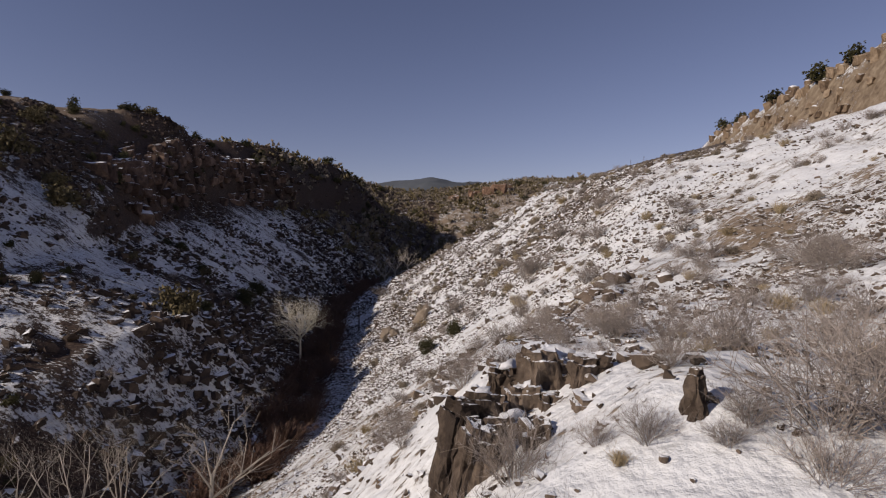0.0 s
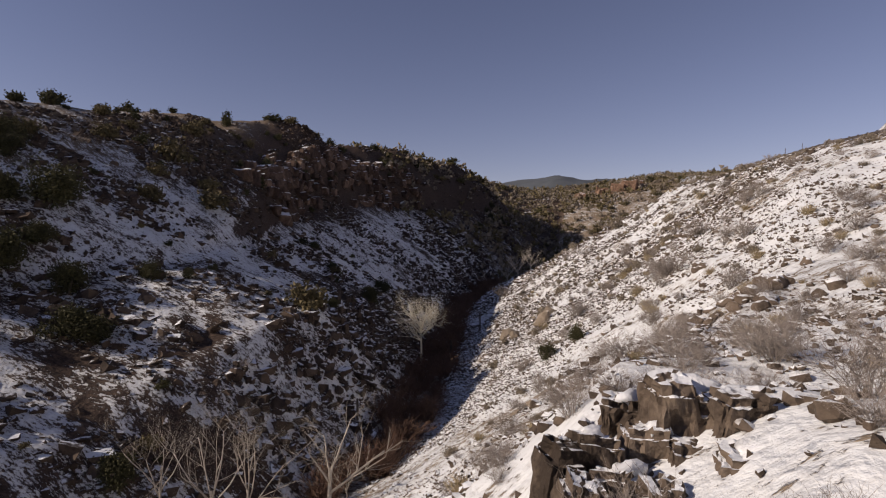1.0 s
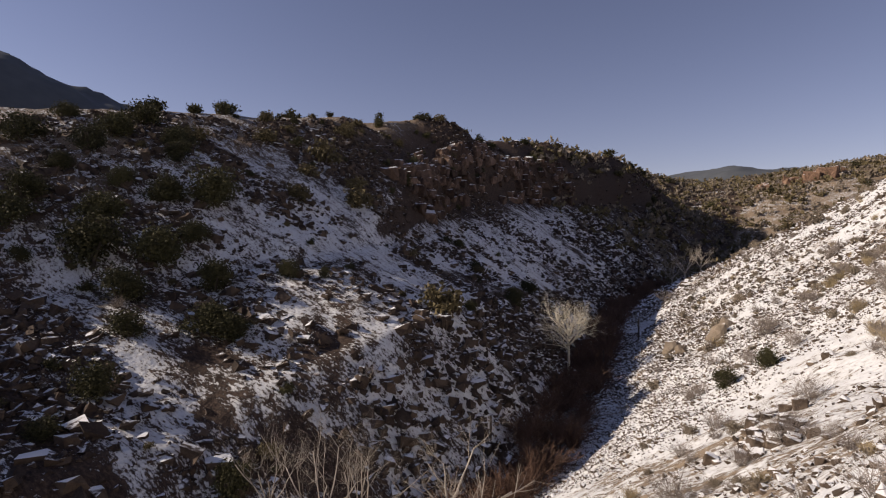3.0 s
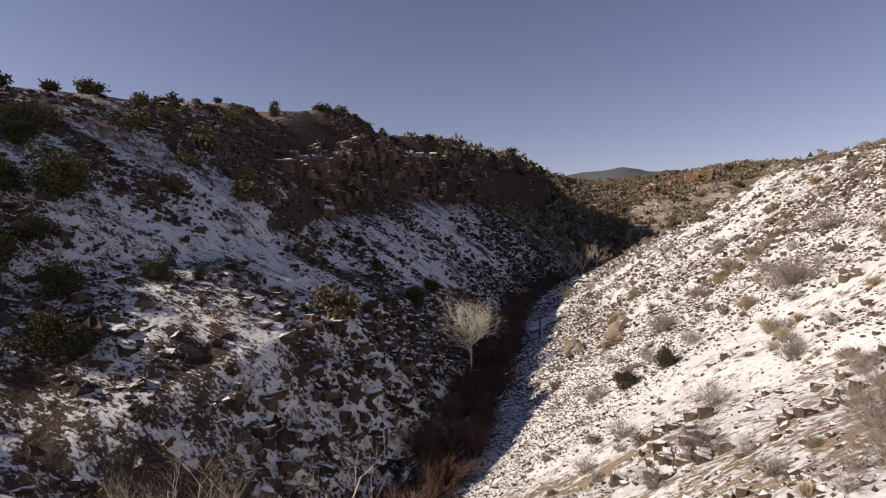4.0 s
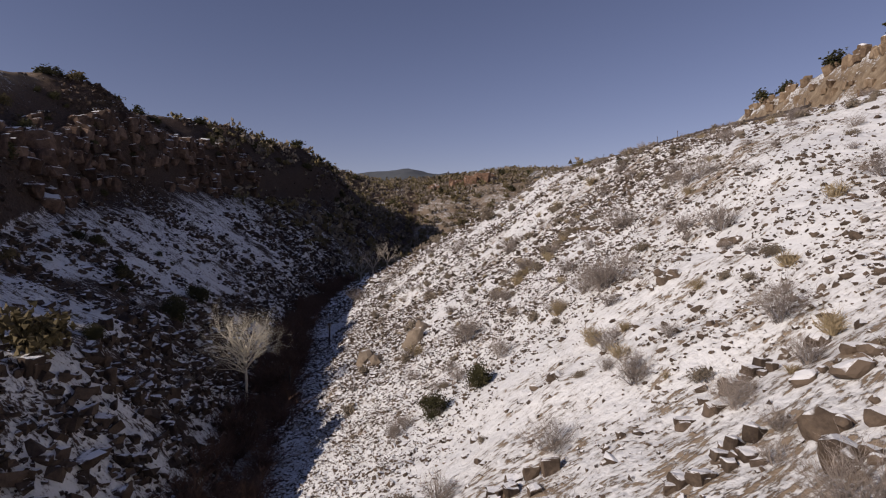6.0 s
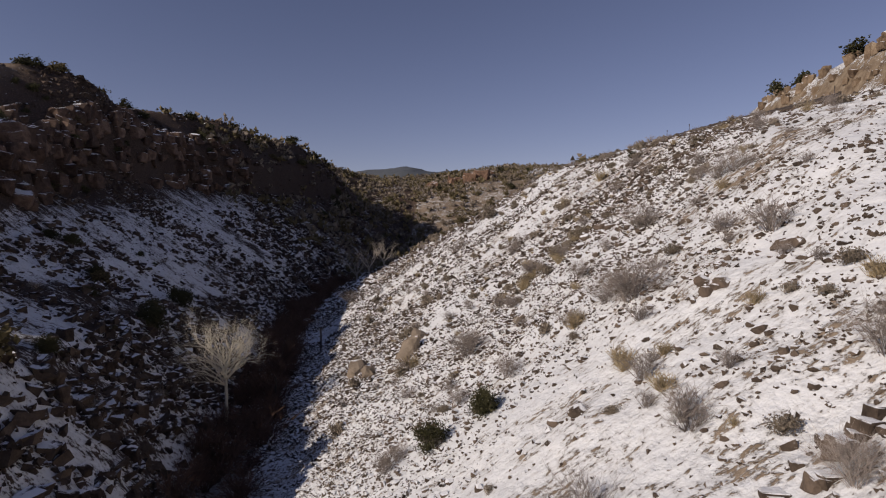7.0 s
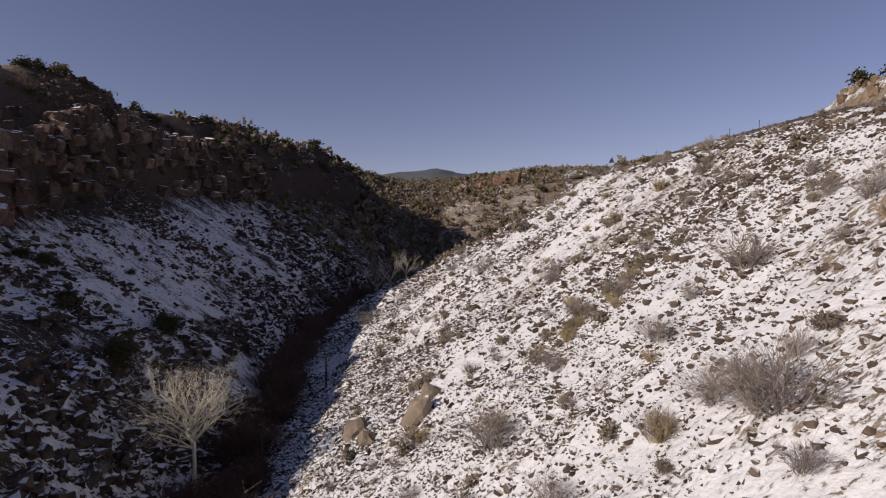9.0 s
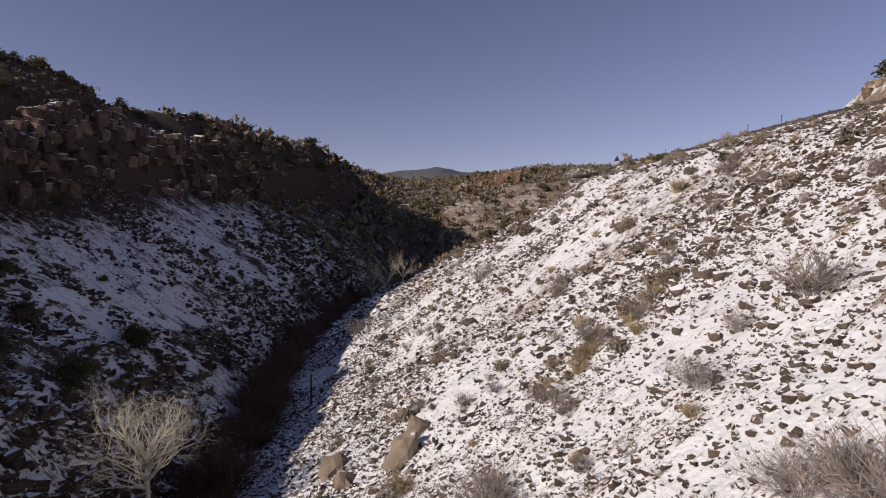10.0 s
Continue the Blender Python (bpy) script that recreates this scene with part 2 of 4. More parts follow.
SNOWY = ground_material()
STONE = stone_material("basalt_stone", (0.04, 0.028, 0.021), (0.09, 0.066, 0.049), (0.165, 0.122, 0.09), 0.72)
# the same stone toned down for the shaded slope: shade put into the colour
SHADESTONE = stone_material("dark_stone", (0.022, 0.015, 0.012), (0.055, 0.038, 0.029), (0.11, 0.078, 0.058), 0.88)
OUTCROP = stone_material("columnar_basalt", (0.045, 0.032, 0.024), (0.13, 0.096, 0.071), (0.24, 0.183, 0.137), 0.84, 0.25)
PALEROCK = stone_material("tan_boulder_rock", (0.12, 0.093, 0.07), (0.21, 0.165, 0.122), (0.30, 0.24, 0.18), 0.95)
# red cliff rock twice: darker with shade, lighter with sun in the colour
SHADEROCK = stone_material("red_brown_cliff", (0.045, 0.028, 0.021), (0.105, 0.066, 0.048), (0.21, 0.138, 0.10), 0.76)
SUNROCK = stone_material("warm_red_cliff", (0.07, 0.04, 0.027), (0.20, 0.12, 0.08), (0.33, 0.21, 0.14), 0.84)
TANROCK = stone_material("tan_cliff", (0.09, 0.058, 0.038), (0.22, 0.155, 0.10), (0.36, 0.275, 0.19), 0.74)
PURESNOW = stone_material("clean_snow", (0.70, 0.71, 0.73), (0.76, 0.76, 0.78), (0.82, 0.82, 0.82), 2.0)
TWIG = plant_material("grey_twig", (0.15, 0.124, 0.108), (0.41, 0.35, 0.305))
REDTWIG = plant_material("red_willow_twig", (0.07, 0.04, 0.03), (0.20, 0.12, 0.085))
PALEBARK = plant_material("pale_cottonwood_bark", (0.48, 0.43, 0.34), (0.70, 0.64, 0.52), 3.0)
GREYBARK = plant_material("grey_bark", (0.24, 0.205, 0.17), (0.48, 0.42, 0.355), 3.0)
STRAW = plant_material("dry_grass", (0.22, 0.165, 0.095), (0.50, 0.40, 0.25))
SAGE = plant_material("sagebrush_leaf", (0.13, 0.105, 0.08), (0.34, 0.28, 0.21))
JUNIPER = plant_material("juniper_leaf", (0.02, 0.02, 0.01), (0.085, 0.078, 0.034))
OLIVE = plant_material("olive_scrub_leaf", (0.05, 0.04, 0.02), (0.17, 0.135, 0.07))
POSTWOOD = plant_material("weathered_post", (0.04, 0.03, 0.025), (0.10, 0.08, 0.065))
STEEL = plant_material("rusted_steel", (0.05, 0.04, 0.035), (0.11, 0.09, 0.08), 2.0, 0.6)
ASPHALT = plant_material("asphalt", (0.04, 0.04, 0.042), (0.065, 0.064, 0.063), 1.0)
# distance haze is mixed into the forest colour as blue-grey
HAZY_FOREST = plant_material("distant_forest", (0.05, 0.06, 0.07), (0.12, 0.13, 0.14), 0.02)

# ---- mesh helpers ----
rng = np.random.RandomState(11)


class Acc:
    """Collects vertices and faces of one mesh."""

    def __init__(self):
        self.v, self.f, self.n = [], [], 0

    def add(self, verts, faces):
        self.v.append(np.asarray(verts, float))
        self.f.extend([[i + self.n for i in f] for f in faces])
        self.n += len(verts)

    def mesh(self, name, material, smooth_faces=False):
        me = bpy.data.meshes.new(name)
        me.from_pydata(np.concatenate(self.v).tolist(), [], self.f)
        me.materials.append(material)
        if smooth_faces:
            me.polygons.foreach_set("use_smooth", [True] * len(me.polygons))
        me.update()
        return me


def tube(acc, pts, radii, sides=4):
    pts = np.asarray(pts, float)
    ring = []
    for k in range(len(pts)):
        d = pts[min(k + 1, len(pts) - 1)] - pts[max(k - 1, 0)]
        d = d / (np.linalg.norm(d) + 1e-9)
        a = np.cross(d, (0.31, 0.2, 0.93) if abs(d[2]) < 0.9 else (1, 0.1, 0))
        a = a / (np.linalg.norm(a) + 1e-9)
        c = np.cross(d, a)
        for s in range(sides):
            th = 2 * math.pi * s / sides
            ring.append(pts[k] + radii[k] * (math.cos(th) * a + math.sin(th) * c))
    faces = []
    for k in range(len(pts) - 1):
        for s in range(sides):
            t = (s + 1) % sides
            faces.append([k * sides + s, k * sides + t, (k + 1) * sides + t, (k + 1) * sides + s])
    if sides > 3:
        faces.append(list(range(sides))[::-1])
        faces.append([(len(pts) - 1) * sides + s for s in range(sides)])
    acc.add(ring, faces)


CUBE = np.array([(-1, -1, -1), (1, -1, -1), (1, 1, -1), (-1, 1, -1), (-1, -1, 1), (1, -1, 1), (1, 1, 1), (-1, 1, 1)], float) * 0.5
CUBE_F = np.array([(3, 2, 1, 0), (4, 5, 6, 7), (0, 1, 5, 4), (1, 2, 6, 5), (2, 3, 7, 6), (3, 0, 4, 7)])
OCTA = np.array([(1, 0, 0), (-1, 0, 0), (0, 1, 0), (0, -1, 0), (0, 0, 1), (0, 0, -1)], float)
OCTA_F = np.array([(0, 2, 4), (2, 1, 4), (1, 3, 4), (3, 0, 4), (2, 0, 5), (1, 2, 5), (3, 1, 5), (0, 3, 5)])


def many(base_v, base_f, centres, frames):
    """Joined copies of small shapes: base_v is (k, m, 3) variants, frames are (n, 3, 3)."""
    n = len(centres)
    pick = rng.randint(0, len(base_v), n)
    v = np.einsum('nij,nmj->nmi', frames, base_v[pick]) + centres[:, None, :]
    f = base_f[None] + (np.arange(n) * base_v.shape[1])[:, None, None]
    return v.reshape(-1, 3), f.reshape(-1, base_f.shape[1])


def random_frames(n, sizes, flat=1.0, tilt=0.6):
    """Random turns with sizes (n,) or (n, 3)."""
    a = rng.rand(n) * 2 * math.pi
    ax = (rng.rand(n) - 0.5) * 2 * tilt
    ay = (rng.rand(n) - 0.5) * 2 * tilt
    z, o = np.zeros(n), np.ones(n)
    rz = np.stack([np.cos(a), -np.sin(a), z, np.sin(a), np.cos(a), z, z, z, o], -1).reshape(n, 3, 3)
    rx = np.stack([o, z, z, z, np.cos(ax), -np.sin(ax), z, np.sin(ax), np.cos(ax)], -1).reshape(n, 3, 3)
    ry = np.stack([np.cos(ay), z, np.sin(ay), z, o, z, -np.sin(ay), z, np.cos(ay)], -1).reshape(n, 3, 3)
    s = np.asarray(sizes, float)
    s = np.stack([s, s, s * flat], -1) if s.ndim == 1 else s
    return rz @ rx @ ry * s[:, None, :]


def stone_variants(k, jitter=0.30):
    return CUBE[None] + (rng.rand(k, 8, 3) - 0.5) * 2 * jitter


def cobble_variants(k):
    """Blocky stones with chipped corners, about one unit across."""
    g = (1 + 5 ** 0.5) / 2
    ico = np.array([(-1, g, 0), (1, g, 0), (-1, -g, 0), (1, -g, 0), (0, -1, g), (0, 1, g), (0, -1, -g), (0, 1, -g), (g, 0, -1), (g, 0, 1), (-g, 0, -1), (-g, 0, 1)]) / 1.9
    v = ico[None] * 0.62 + (rng.rand(k, 12, 3) - 0.5) * 0.36
    return np.clip(v, -0.46, 0.46)


ICO_F = np.array([(0, 11, 5), (0, 5, 1), (0, 1, 7), (0, 7, 10), (0, 10, 11), (1, 5, 9), (5, 11, 4), (11, 10, 2), (10, 7, 6), (7, 1, 8),
                  (3, 9, 4), (3, 4, 2), (3, 2, 6), (3, 6, 8), (3, 8, 9), (4, 9, 5), (2, 4, 11), (6, 2, 10), (8, 6, 7), (9, 8, 1)])


def array_object(name, v, f, material, smooth_faces=False):
    me = bpy.data.meshes.new(name)
    me.from_pydata(v.tolist(), [], f.tolist())
    me.materials.append(material)
    if smooth_faces:
        me.polygons.foreach_set("use_smooth", [True] * len(me.polygons))
    me.update()
    return new(name, me)


def part(name, me, parent, label=""):
    ob = new(name, me)
    ob.parent = parent
    if label:
        ob["label"] = label
    return ob


def ground_z(x, y):
    return float(height(x, y))


def placed(x, y, size, turn=None, sink=0.05, tall=1.0):
    turn = rng.rand() * 360 if turn is None else turn
    return pose(x, y, ground_z(x, y) - sink * size, 0, 0, turn) @ Matrix.Diagonal((size, size, size * tall, 1))


# ---- ground ----
gxs = grid_axis(-3500, -66, 54, 3500, 0.5, 1.08)
gys = grid_axis(-1500, 1, 110, 4200, 0.5, 1.04)
GX, GY = np.meshgrid(gxs, gys)
GZ = height(GX, GY)
n, m = GX.shape
idx = np.arange(n * m).reshape(n, m)
quads = np.stack([idx[:-1, :-1], idx[:-1, 1:], idx[1:, 1:], idx[1:, :-1]], -1).reshape(-1, 4)
gme = bpy.data.meshes.new("ground")
gme.from_pydata(np.stack([GX, GY, GZ], -1).reshape(-1, 3).tolist(), [], quads.tolist())
gme.materials.append(SNOWY)
gme.polygons.foreach_set("use_smooth", [True] * len(gme.polygons))


def bareness(x, y):
    """How little snow has stayed: soil and rock show through."""
    gx = along(y, S, GULLY_X)
    v = gx - x
    b = np.where(v > 0, 0.32, 0.20)
    b = b + 0.02 * np.exp(-((v - 5) / 4.5) ** 2) * (v > 0)
    b = b + 0.22 * np.exp(-((x - 16 - (y - 26) * 0.35) / 2.6) ** 2) * smooth(14, 20, y) * (1 - smooth(34, 44, y)) * (0.5 + fbm(x, y * 0.5, 5.0, 2))
    b = b + (0.20 * smooth(0.0, 0.3, fbm(x * 0.6, y * 0.6 + x * 0.35, 2.6, 3)) - 0.04) * smooth(1, 4, v) * (1 - smooth(16, 26, v))
    b = b + 0.30 * smooth(22, 34, v) * smooth(62, 95, y) - 0.12 * smooth(40, 48, v) * smooth(62, 95, y)
    b = b + 0.10 * smooth(30, 50, v) * (1 - smooth(60, 90, y)) - 0.30 * smooth(60, 68, v) * (1 - smooth(60, 80, y))
    b = b + 0.06 * smooth(2, 8, v) * (1 - smooth(28, 42, y)) - 0.045 * smooth(1, 6, v) * (1 - smooth(28, 33, v)) * smooth(36, 50, y)
    b = b + 0.24 * smooth(140, 200, y) * (x < 60)
    b = b - 0.18 * np.exp(-((x - 4) / 5) ** 2 - ((y - 10) / 9) ** 2)
    b = b + 0.06 * smooth(ROAD_X + 9, ROAD_X + 11, x)
    b = b + 0.12 * smooth(0.0, 0.35, fbm(x * 0.4, y, 7.0, 3)) * (v < 0)
    return b


# the basalt mask paints shade: full on the shaded side, fading towards the sunlit ridge
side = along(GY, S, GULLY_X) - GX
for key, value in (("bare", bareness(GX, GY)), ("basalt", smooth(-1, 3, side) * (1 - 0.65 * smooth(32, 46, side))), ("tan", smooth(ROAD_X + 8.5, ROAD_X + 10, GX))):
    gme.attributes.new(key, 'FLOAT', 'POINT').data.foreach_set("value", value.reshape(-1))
gme.update()
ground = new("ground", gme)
tagged(ground, "snow-dusted rocky canyon slopes with bare brown soil", "ground", kind="structure")

# road shelf and its guard rail
ry = np.arange(-60.0, 200.0, 2.0)
acc = Acc()
rz = along(ry, S, ROAD_Z) + 0.02 + 0.03
ring = [[(ROAD_X + 0.5, y, z), (ROAD_X + 4.2, y, z + 0.06), (ROAD_X + 7.6, y, z), (ROAD_X + 7.6, y, z - 0.4), (ROAD_X + 0.5, y, z - 0.4)] for y, z in zip(ry, rz)]
acc.add(np.array(ring).reshape(-1, 3), [[5 * k + a, 5 * k + (a + 1) % 5, 5 * k + 5 + (a + 1) % 5, 5 * k + 5 + a] for k in range(len(ry) - 1) for a in range(5)])
tagged(new("road", acc.mesh("road", ASPHALT)), "grey asphalt mountain road on a cut shelf", "road", kind="structure")


RAIL_X = 35.6


def guard_rail():
    root = tagged(new("guard_rail"), "dark rusted steel guard rail along the snowy road edge", "guard rail")
    ys = np.arange(66.0, 124.0, 2.0)
    z0 = height(ys * 0 + RAIL_X, ys)
    z0 = np.convolve(np.pad(z0, 3, 'edge'), np.ones(7) / 7, 'valid') - 0.28
    prof = [(0, 0.0), (0.05, 0.05), (0, 0.12), (0.05, 0.19), (0, 0.25), (-0.03, 0.25), (-0.03, 0)]
    a = Acc()
    k = len(prof)
    a.add([(RAIL_X - 0.13 - px, y, z + 0.40 + pz * 1.2) for y, z in zip(ys, z0) for px, pz in prof],
          [[k * i + j, k * i + (j + 1) % k, k * i + k + (j + 1) % k, k * i + k + j] for i in range(len(ys) - 1) for j in range(k)])
    part("rail", a.mesh("rail", STEEL), root)
    p = Acc()
    p.add(CUBE * (0.15, 0.18, 1.1) + (0, 0, 0.25), CUBE_F.tolist())
    post_me = p.mesh("post", POSTWOOD)
    for y, z in zip(ys, z0):
        part("post", post_me, root).location = (RAIL_X, y, z)


guard_rail()
p = Acc()
tube(p, [(0, 0, -0.2), (0, 0, 1.25)], [0.035, 0.03], 6)
p.add(CUBE * (0.10, 0.02, 0.2) + (0, -0.03, 1.15), CUBE_F.tolist())
marker_me = p.mesh("delineator", STEEL)
for y in (66, 90, 96, 118):
    tagged(new("delineator", marker_me), "thin roadside marker post beside the guard rail", "road marker", "road markers").location = (RAIL_X - 0.5, y, ground_z(RAIL_X - 0.5, y))

# ---- distant hills ----
def hill(name, cx, cy, wide, deep, top, shape, label):
    u = np.linspace(-1, 1, 90)
    w = np.linspace(-1, 1, 40)
    U, W = np.meshgrid(u, w)
    z = top * shape(U) * np.clip(1 - np.abs(W) ** 1.6, 0, 1) * (1 + 0.07 * fbm(U * 9 + 3, W * 6, 1.0, 4)) - 12
    i = np.arange(U.size).reshape(U.shape)
    f = np.stack([i[:-1, :-1], i[:-1, 1:], i[1:, 1:], i[1:, :-1]], -1).reshape(-1, 4)
    t = math.atan2(-cx, cy)
    X, Y = U * wide, W * deep
    v = np.stack([cx + X * math.cos(t) - Y * math.sin(t), cy + X * math.sin(t) + Y * math.cos(t), z], -1).reshape(-1, 3)
    tagged(array_object(name, v, f, HAZY_FOREST, True), label, "mountain", kind="structure")


hill("backdrop_hill", 0, 2500, 900, 500, 318, lambda u: 0.95 + 0.05 * np.exp(-(u / 0.14) ** 2) - 0.18 * np.abs(u), "distant forested ridge tinted blue with haze under clear sky")
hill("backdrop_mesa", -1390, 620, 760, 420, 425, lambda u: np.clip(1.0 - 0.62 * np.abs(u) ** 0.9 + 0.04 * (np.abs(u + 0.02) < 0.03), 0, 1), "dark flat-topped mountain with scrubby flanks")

# ---- stones ----
def downslope_mask(x, y):
    return fbm(x * 0.45, y, 5.0, 3) + 0.6 * fbm(x, y, 16.0, 2)


def scatter(count, xr, yr, keep):
    xs, ys = rng.uniform(*xr, count), rng.uniform(*yr, count)
    ok = keep(xs, ys)
    return xs[ok], ys[ok]


def stones(name, xs, ys, low, high, material, label, flat=0.62, near=False):
    n = len(xs)
    s = low * (high / low) ** (rng.rand(n) ** 2.1)
    zs = height(xs, ys) + s * 0.04
    sizes = np.stack([s * rng.uniform(0.8, 1.5, n), s * rng.uniform(0.7, 1.1, n), s * rng.uniform(0.45, 0.9, n) * flat / 0.62], -1)
    v, f = many(*((cobble_variants(24), ICO_F) if near else (stone_variants(24), CUBE_F)), np.stack([xs, ys, zs], -1), random_frames(n, sizes, tilt=0.55))
    tagged(array_object(name, v, f, material), label, "stones", kind="stuff")


def right_keep(x, y):
    gx = along(y, S, GULLY_X)
    d = downslope_mask(x, y)
    band = smooth(30, 48, y)
    foot = 0.55 * (1 - smooth(9, 16, x - gx)) * smooth(28, 40, y)
    return (x > gx + 1) & (rng.rand(len(x)) < np.clip(0.40 + 1.3 * d + foot, 0.10, 1) * (0.5 + 0.5 * band) * (1 - 0.7 * smooth(17, 25, x)))


xs, ys = scatter(104000, (-16, 34), (7, 112), right_keep)
near = ys < 60
stones("talus_stones", xs[near], ys[near], 0.09, 0.38, STONE, "brown angular basalt stones scattered over the snowy talus slope", 0.62, True)
stones("upper_talus_stones", xs[~near], ys[~near], 0.08, 0.36, STONE, "small brown stones scattered over the farther snowy talus slope")
TETRA = np.array([(1, 0, -0.6), (-0.5, 0.87, -0.6), (-0.5, -0.87, -0.6), (0, 0, 1)], float)
TETRA_F = np.array([(0, 2, 1), (0, 1, 3), (1, 2, 3), (2, 0, 3)])
xs, ys = scatter(70000, (-14, 22), (6, 100), right_keep)
zs = height(xs, ys)
sz = rng.uniform(0.03, 0.10, len(xs))
gv, gf = many(TETRA[None] + (rng.rand(12, 4, 3) - 0.5) * 0.9, TETRA_F, np.stack([xs, ys, zs + 0.01], -1), random_frames(len(xs), sz, 0.8, 1.2))
tagged(array_object("talus_gravel", gv, gf, STONE), "fine brown rubble between the talus stones", "rubble", kind="stuff")
xs, ys = scatter(16000, (-18, 34), (105, 200), right_keep)
stones("far_talus_stones", xs, ys, 0.2, 0.75, STONE, "brown stones on the snowy slope below the road")
xs, ys = scatter(2200, (0.5, 16), (4, 26), lambda x, y: rng.rand(len(x)) < 0.5)
stones("spur_stones", xs, ys, 0.05, 0.28, STONE, "small brown stones poking through thin snow", 0.62, True)


def left_keep(x, y):
    v = along(y, S, GULLY_X) - x
    d = downslope_mask(x, y)
    return (v > 0.5) & (rng.rand(len(x)) < np.clip(0.26 + 1.3 * d + 0.4 * np.exp(-((v - 6) / 4) ** 2), 0.03, 1))


xs, ys = scatter(54000, (-66, -12), (14, 125), left_keep)
stones("shaded_slope_stones", xs, ys, 0.15, 0.80, SHADESTONE, "dark stones and clods on the shaded snowy slope")
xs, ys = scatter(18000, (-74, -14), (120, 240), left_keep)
stones("far_shaded_stones", xs, ys, 0.25, 1.1, SHADESTONE, "dark stones on the far shaded canyon side")
# ---- boulders and outcrops ----
def rock_mesh(name, seed, material, size=(1, 1, 1), cuts=2, rough=0.16, round_shape=False):
    """An angular block: a bevelled, cut and roughened box or lump."""
    r = np.random.RandomState(seed)
    bm = bmesh.new()
    if round_shape:
        bmesh.ops.create_icosphere(bm, subdivisions=2, radius=0.56)
        planes = [Vector(p).normalized() for p in r.normal(size=(9, 3))]
        depth = r.uniform(0.30, 0.46, 9)
        for v in bm.verts:
            for p, d in zip(planes, depth):
                over = v.co.dot(p) - d
                if over > 0:
                    v.co -= p * over * 0.92
    else:
        bmesh.ops.create_cube(bm, size=1)
        for v in bm.verts:
            v.co += Vector((r.rand(3) - 0.5) * 0.42)
        bmesh.ops.bevel(bm, geom=bm.edges[:], offset=0.09, segments=1, affect='EDGES')
        bmesh.ops.triangulate(bm, faces=bm.faces[:])
        for _ in range(cuts):
            bmesh.ops.subdivide_edges(bm, edges=bm.edges[:], cuts=1, use_grid_fill=True)
    bm.normal_update()
    for v in bm.verts:
        q = v.co * 2.3 + Vector((seed * 3.1, 0, 0))
        bulge = noise.noise(q) * rough
        if cuts > 1:
            crack = abs(noise.noise(Vector((v.co.x * 4 + seed, v.co.y * 4, v.co.z * 1.2))))
            bulge += noise.noise(q * 2.7) * 0.10 + noise.noise(q * 6) * 0.05 - 0.16 * max(0.0, 0.25 - crack) / 0.25
        v.co += v.normal * bulge
        v.co = Vector((v.co.x * size[0], v.co.y * size[1], v.co.z * size[2]))
    me = bpy.data.meshes.new(name)
    bm.to_mesh(me)
    bm.free()
    me.materials.append(material)
    return me


boulder_mes = [rock_mesh("boulder", k, STONE, (1.3, 1.0, 0.85), 1, 0.06, True) for k in range(10)]


def boulder(x, y, size, me=None, tilt=25):
    me = me or boulder_mes[rng.randint(len(boulder_mes))]
    ob = tagged(new("boulder", me), "brown angular basalt boulder half buried in snow", "boulder", "talus boulders")
    ob.matrix_basis = pose(x, y, ground_z(x, y) + 0.12 * size, rng.uniform(-tilt, tilt), rng.uniform(-tilt, tilt) - 15, rng.rand() * 360) @ Matrix.Diagonal((size, size, size, 1))
    return ob


# single larger stones where they lie in clusters
CLUSTERS = ((7.6, 27.1, 1.6, 14, 1.25), (6.8, 26.1, 1.2, 8, 1.3), (9.6, 27.1, 1.8, 12, 1.3), (9.3, 30.1, 2.0, 16, 0.95), (6.3, 23.8, 1.0, 7, 0.9),
            (8.9, 24.4, 1.2, 8, 1.2), (11.3, 58.1, 1.2, 10, 1.1), (5.4, 58.7, 0.9, 8, 1.1), (13.6, 61.5, 1.6, 10, 0.9), (10.6, 40.0, 1.4, 12, 1.0), (3.5, 38.4, 0.5, 4, 0.9), (12.5, 33.0, 3.0, 16, 0.55), (11.0, 38.0, 3.5, 16, 0.5), (13.5, 47.0, 2.5, 12, 0.6), (11.5, 55.0, 2.0, 14, 0.75),
            (15.5, 58.0, 2.5, 14, 0.7), (18.0, 62.0, 2.0, 10, 0.9), (9.5, 47.5, 3.0, 18, 0.5), (6.0, 50.0, 3.0, 14, 0.45), (0.95, 29.4, 1.5, 10, 0.6),
            (3.5, 26.0, 2.5, 10, 0.4), (3.0, 14.0, 3.0, 12, 0.3), (2.4, 5.6, 1.1, 10, 0.16), (3.2, 8.4, 1.2, 10, 0.22), (2.2, 10.2, 1.0, 10, 0.26), (6.0, 17.0, 3.0, 12, 0.4), (10.5, 20.0, 3.5, 12, 0.5), (-7.5, 66.0, 3.0, 12, 0.7), (-9.0, 74.0, 3.0, 10, 0.7))
for cx, cy, spread, count, size in CLUSTERS:
    for k in range(int(count * 0.85)):
        a, d = rng.rand() * 6.28, spread * math.sqrt(rng.rand())
        boulder(cx + d * math.cos(a) * 1.3, cy + d * math.sin(a), size * 0.55 * rng.uniform(0.35, 1.2))
SLABS = ((-1.2, 61.6, (1.5, 2.0, 2.6), -12, 28, 40), (-0.5, 63.2, (1.2, 1.6, 1.9), 8, 20, 75), (-5.2, 66.0, (1.9, 2.1, 2.2), 6, 12, 20), (-4.2, 63.2, (1.3, 1.5, 1.5), -6, 10, 110))
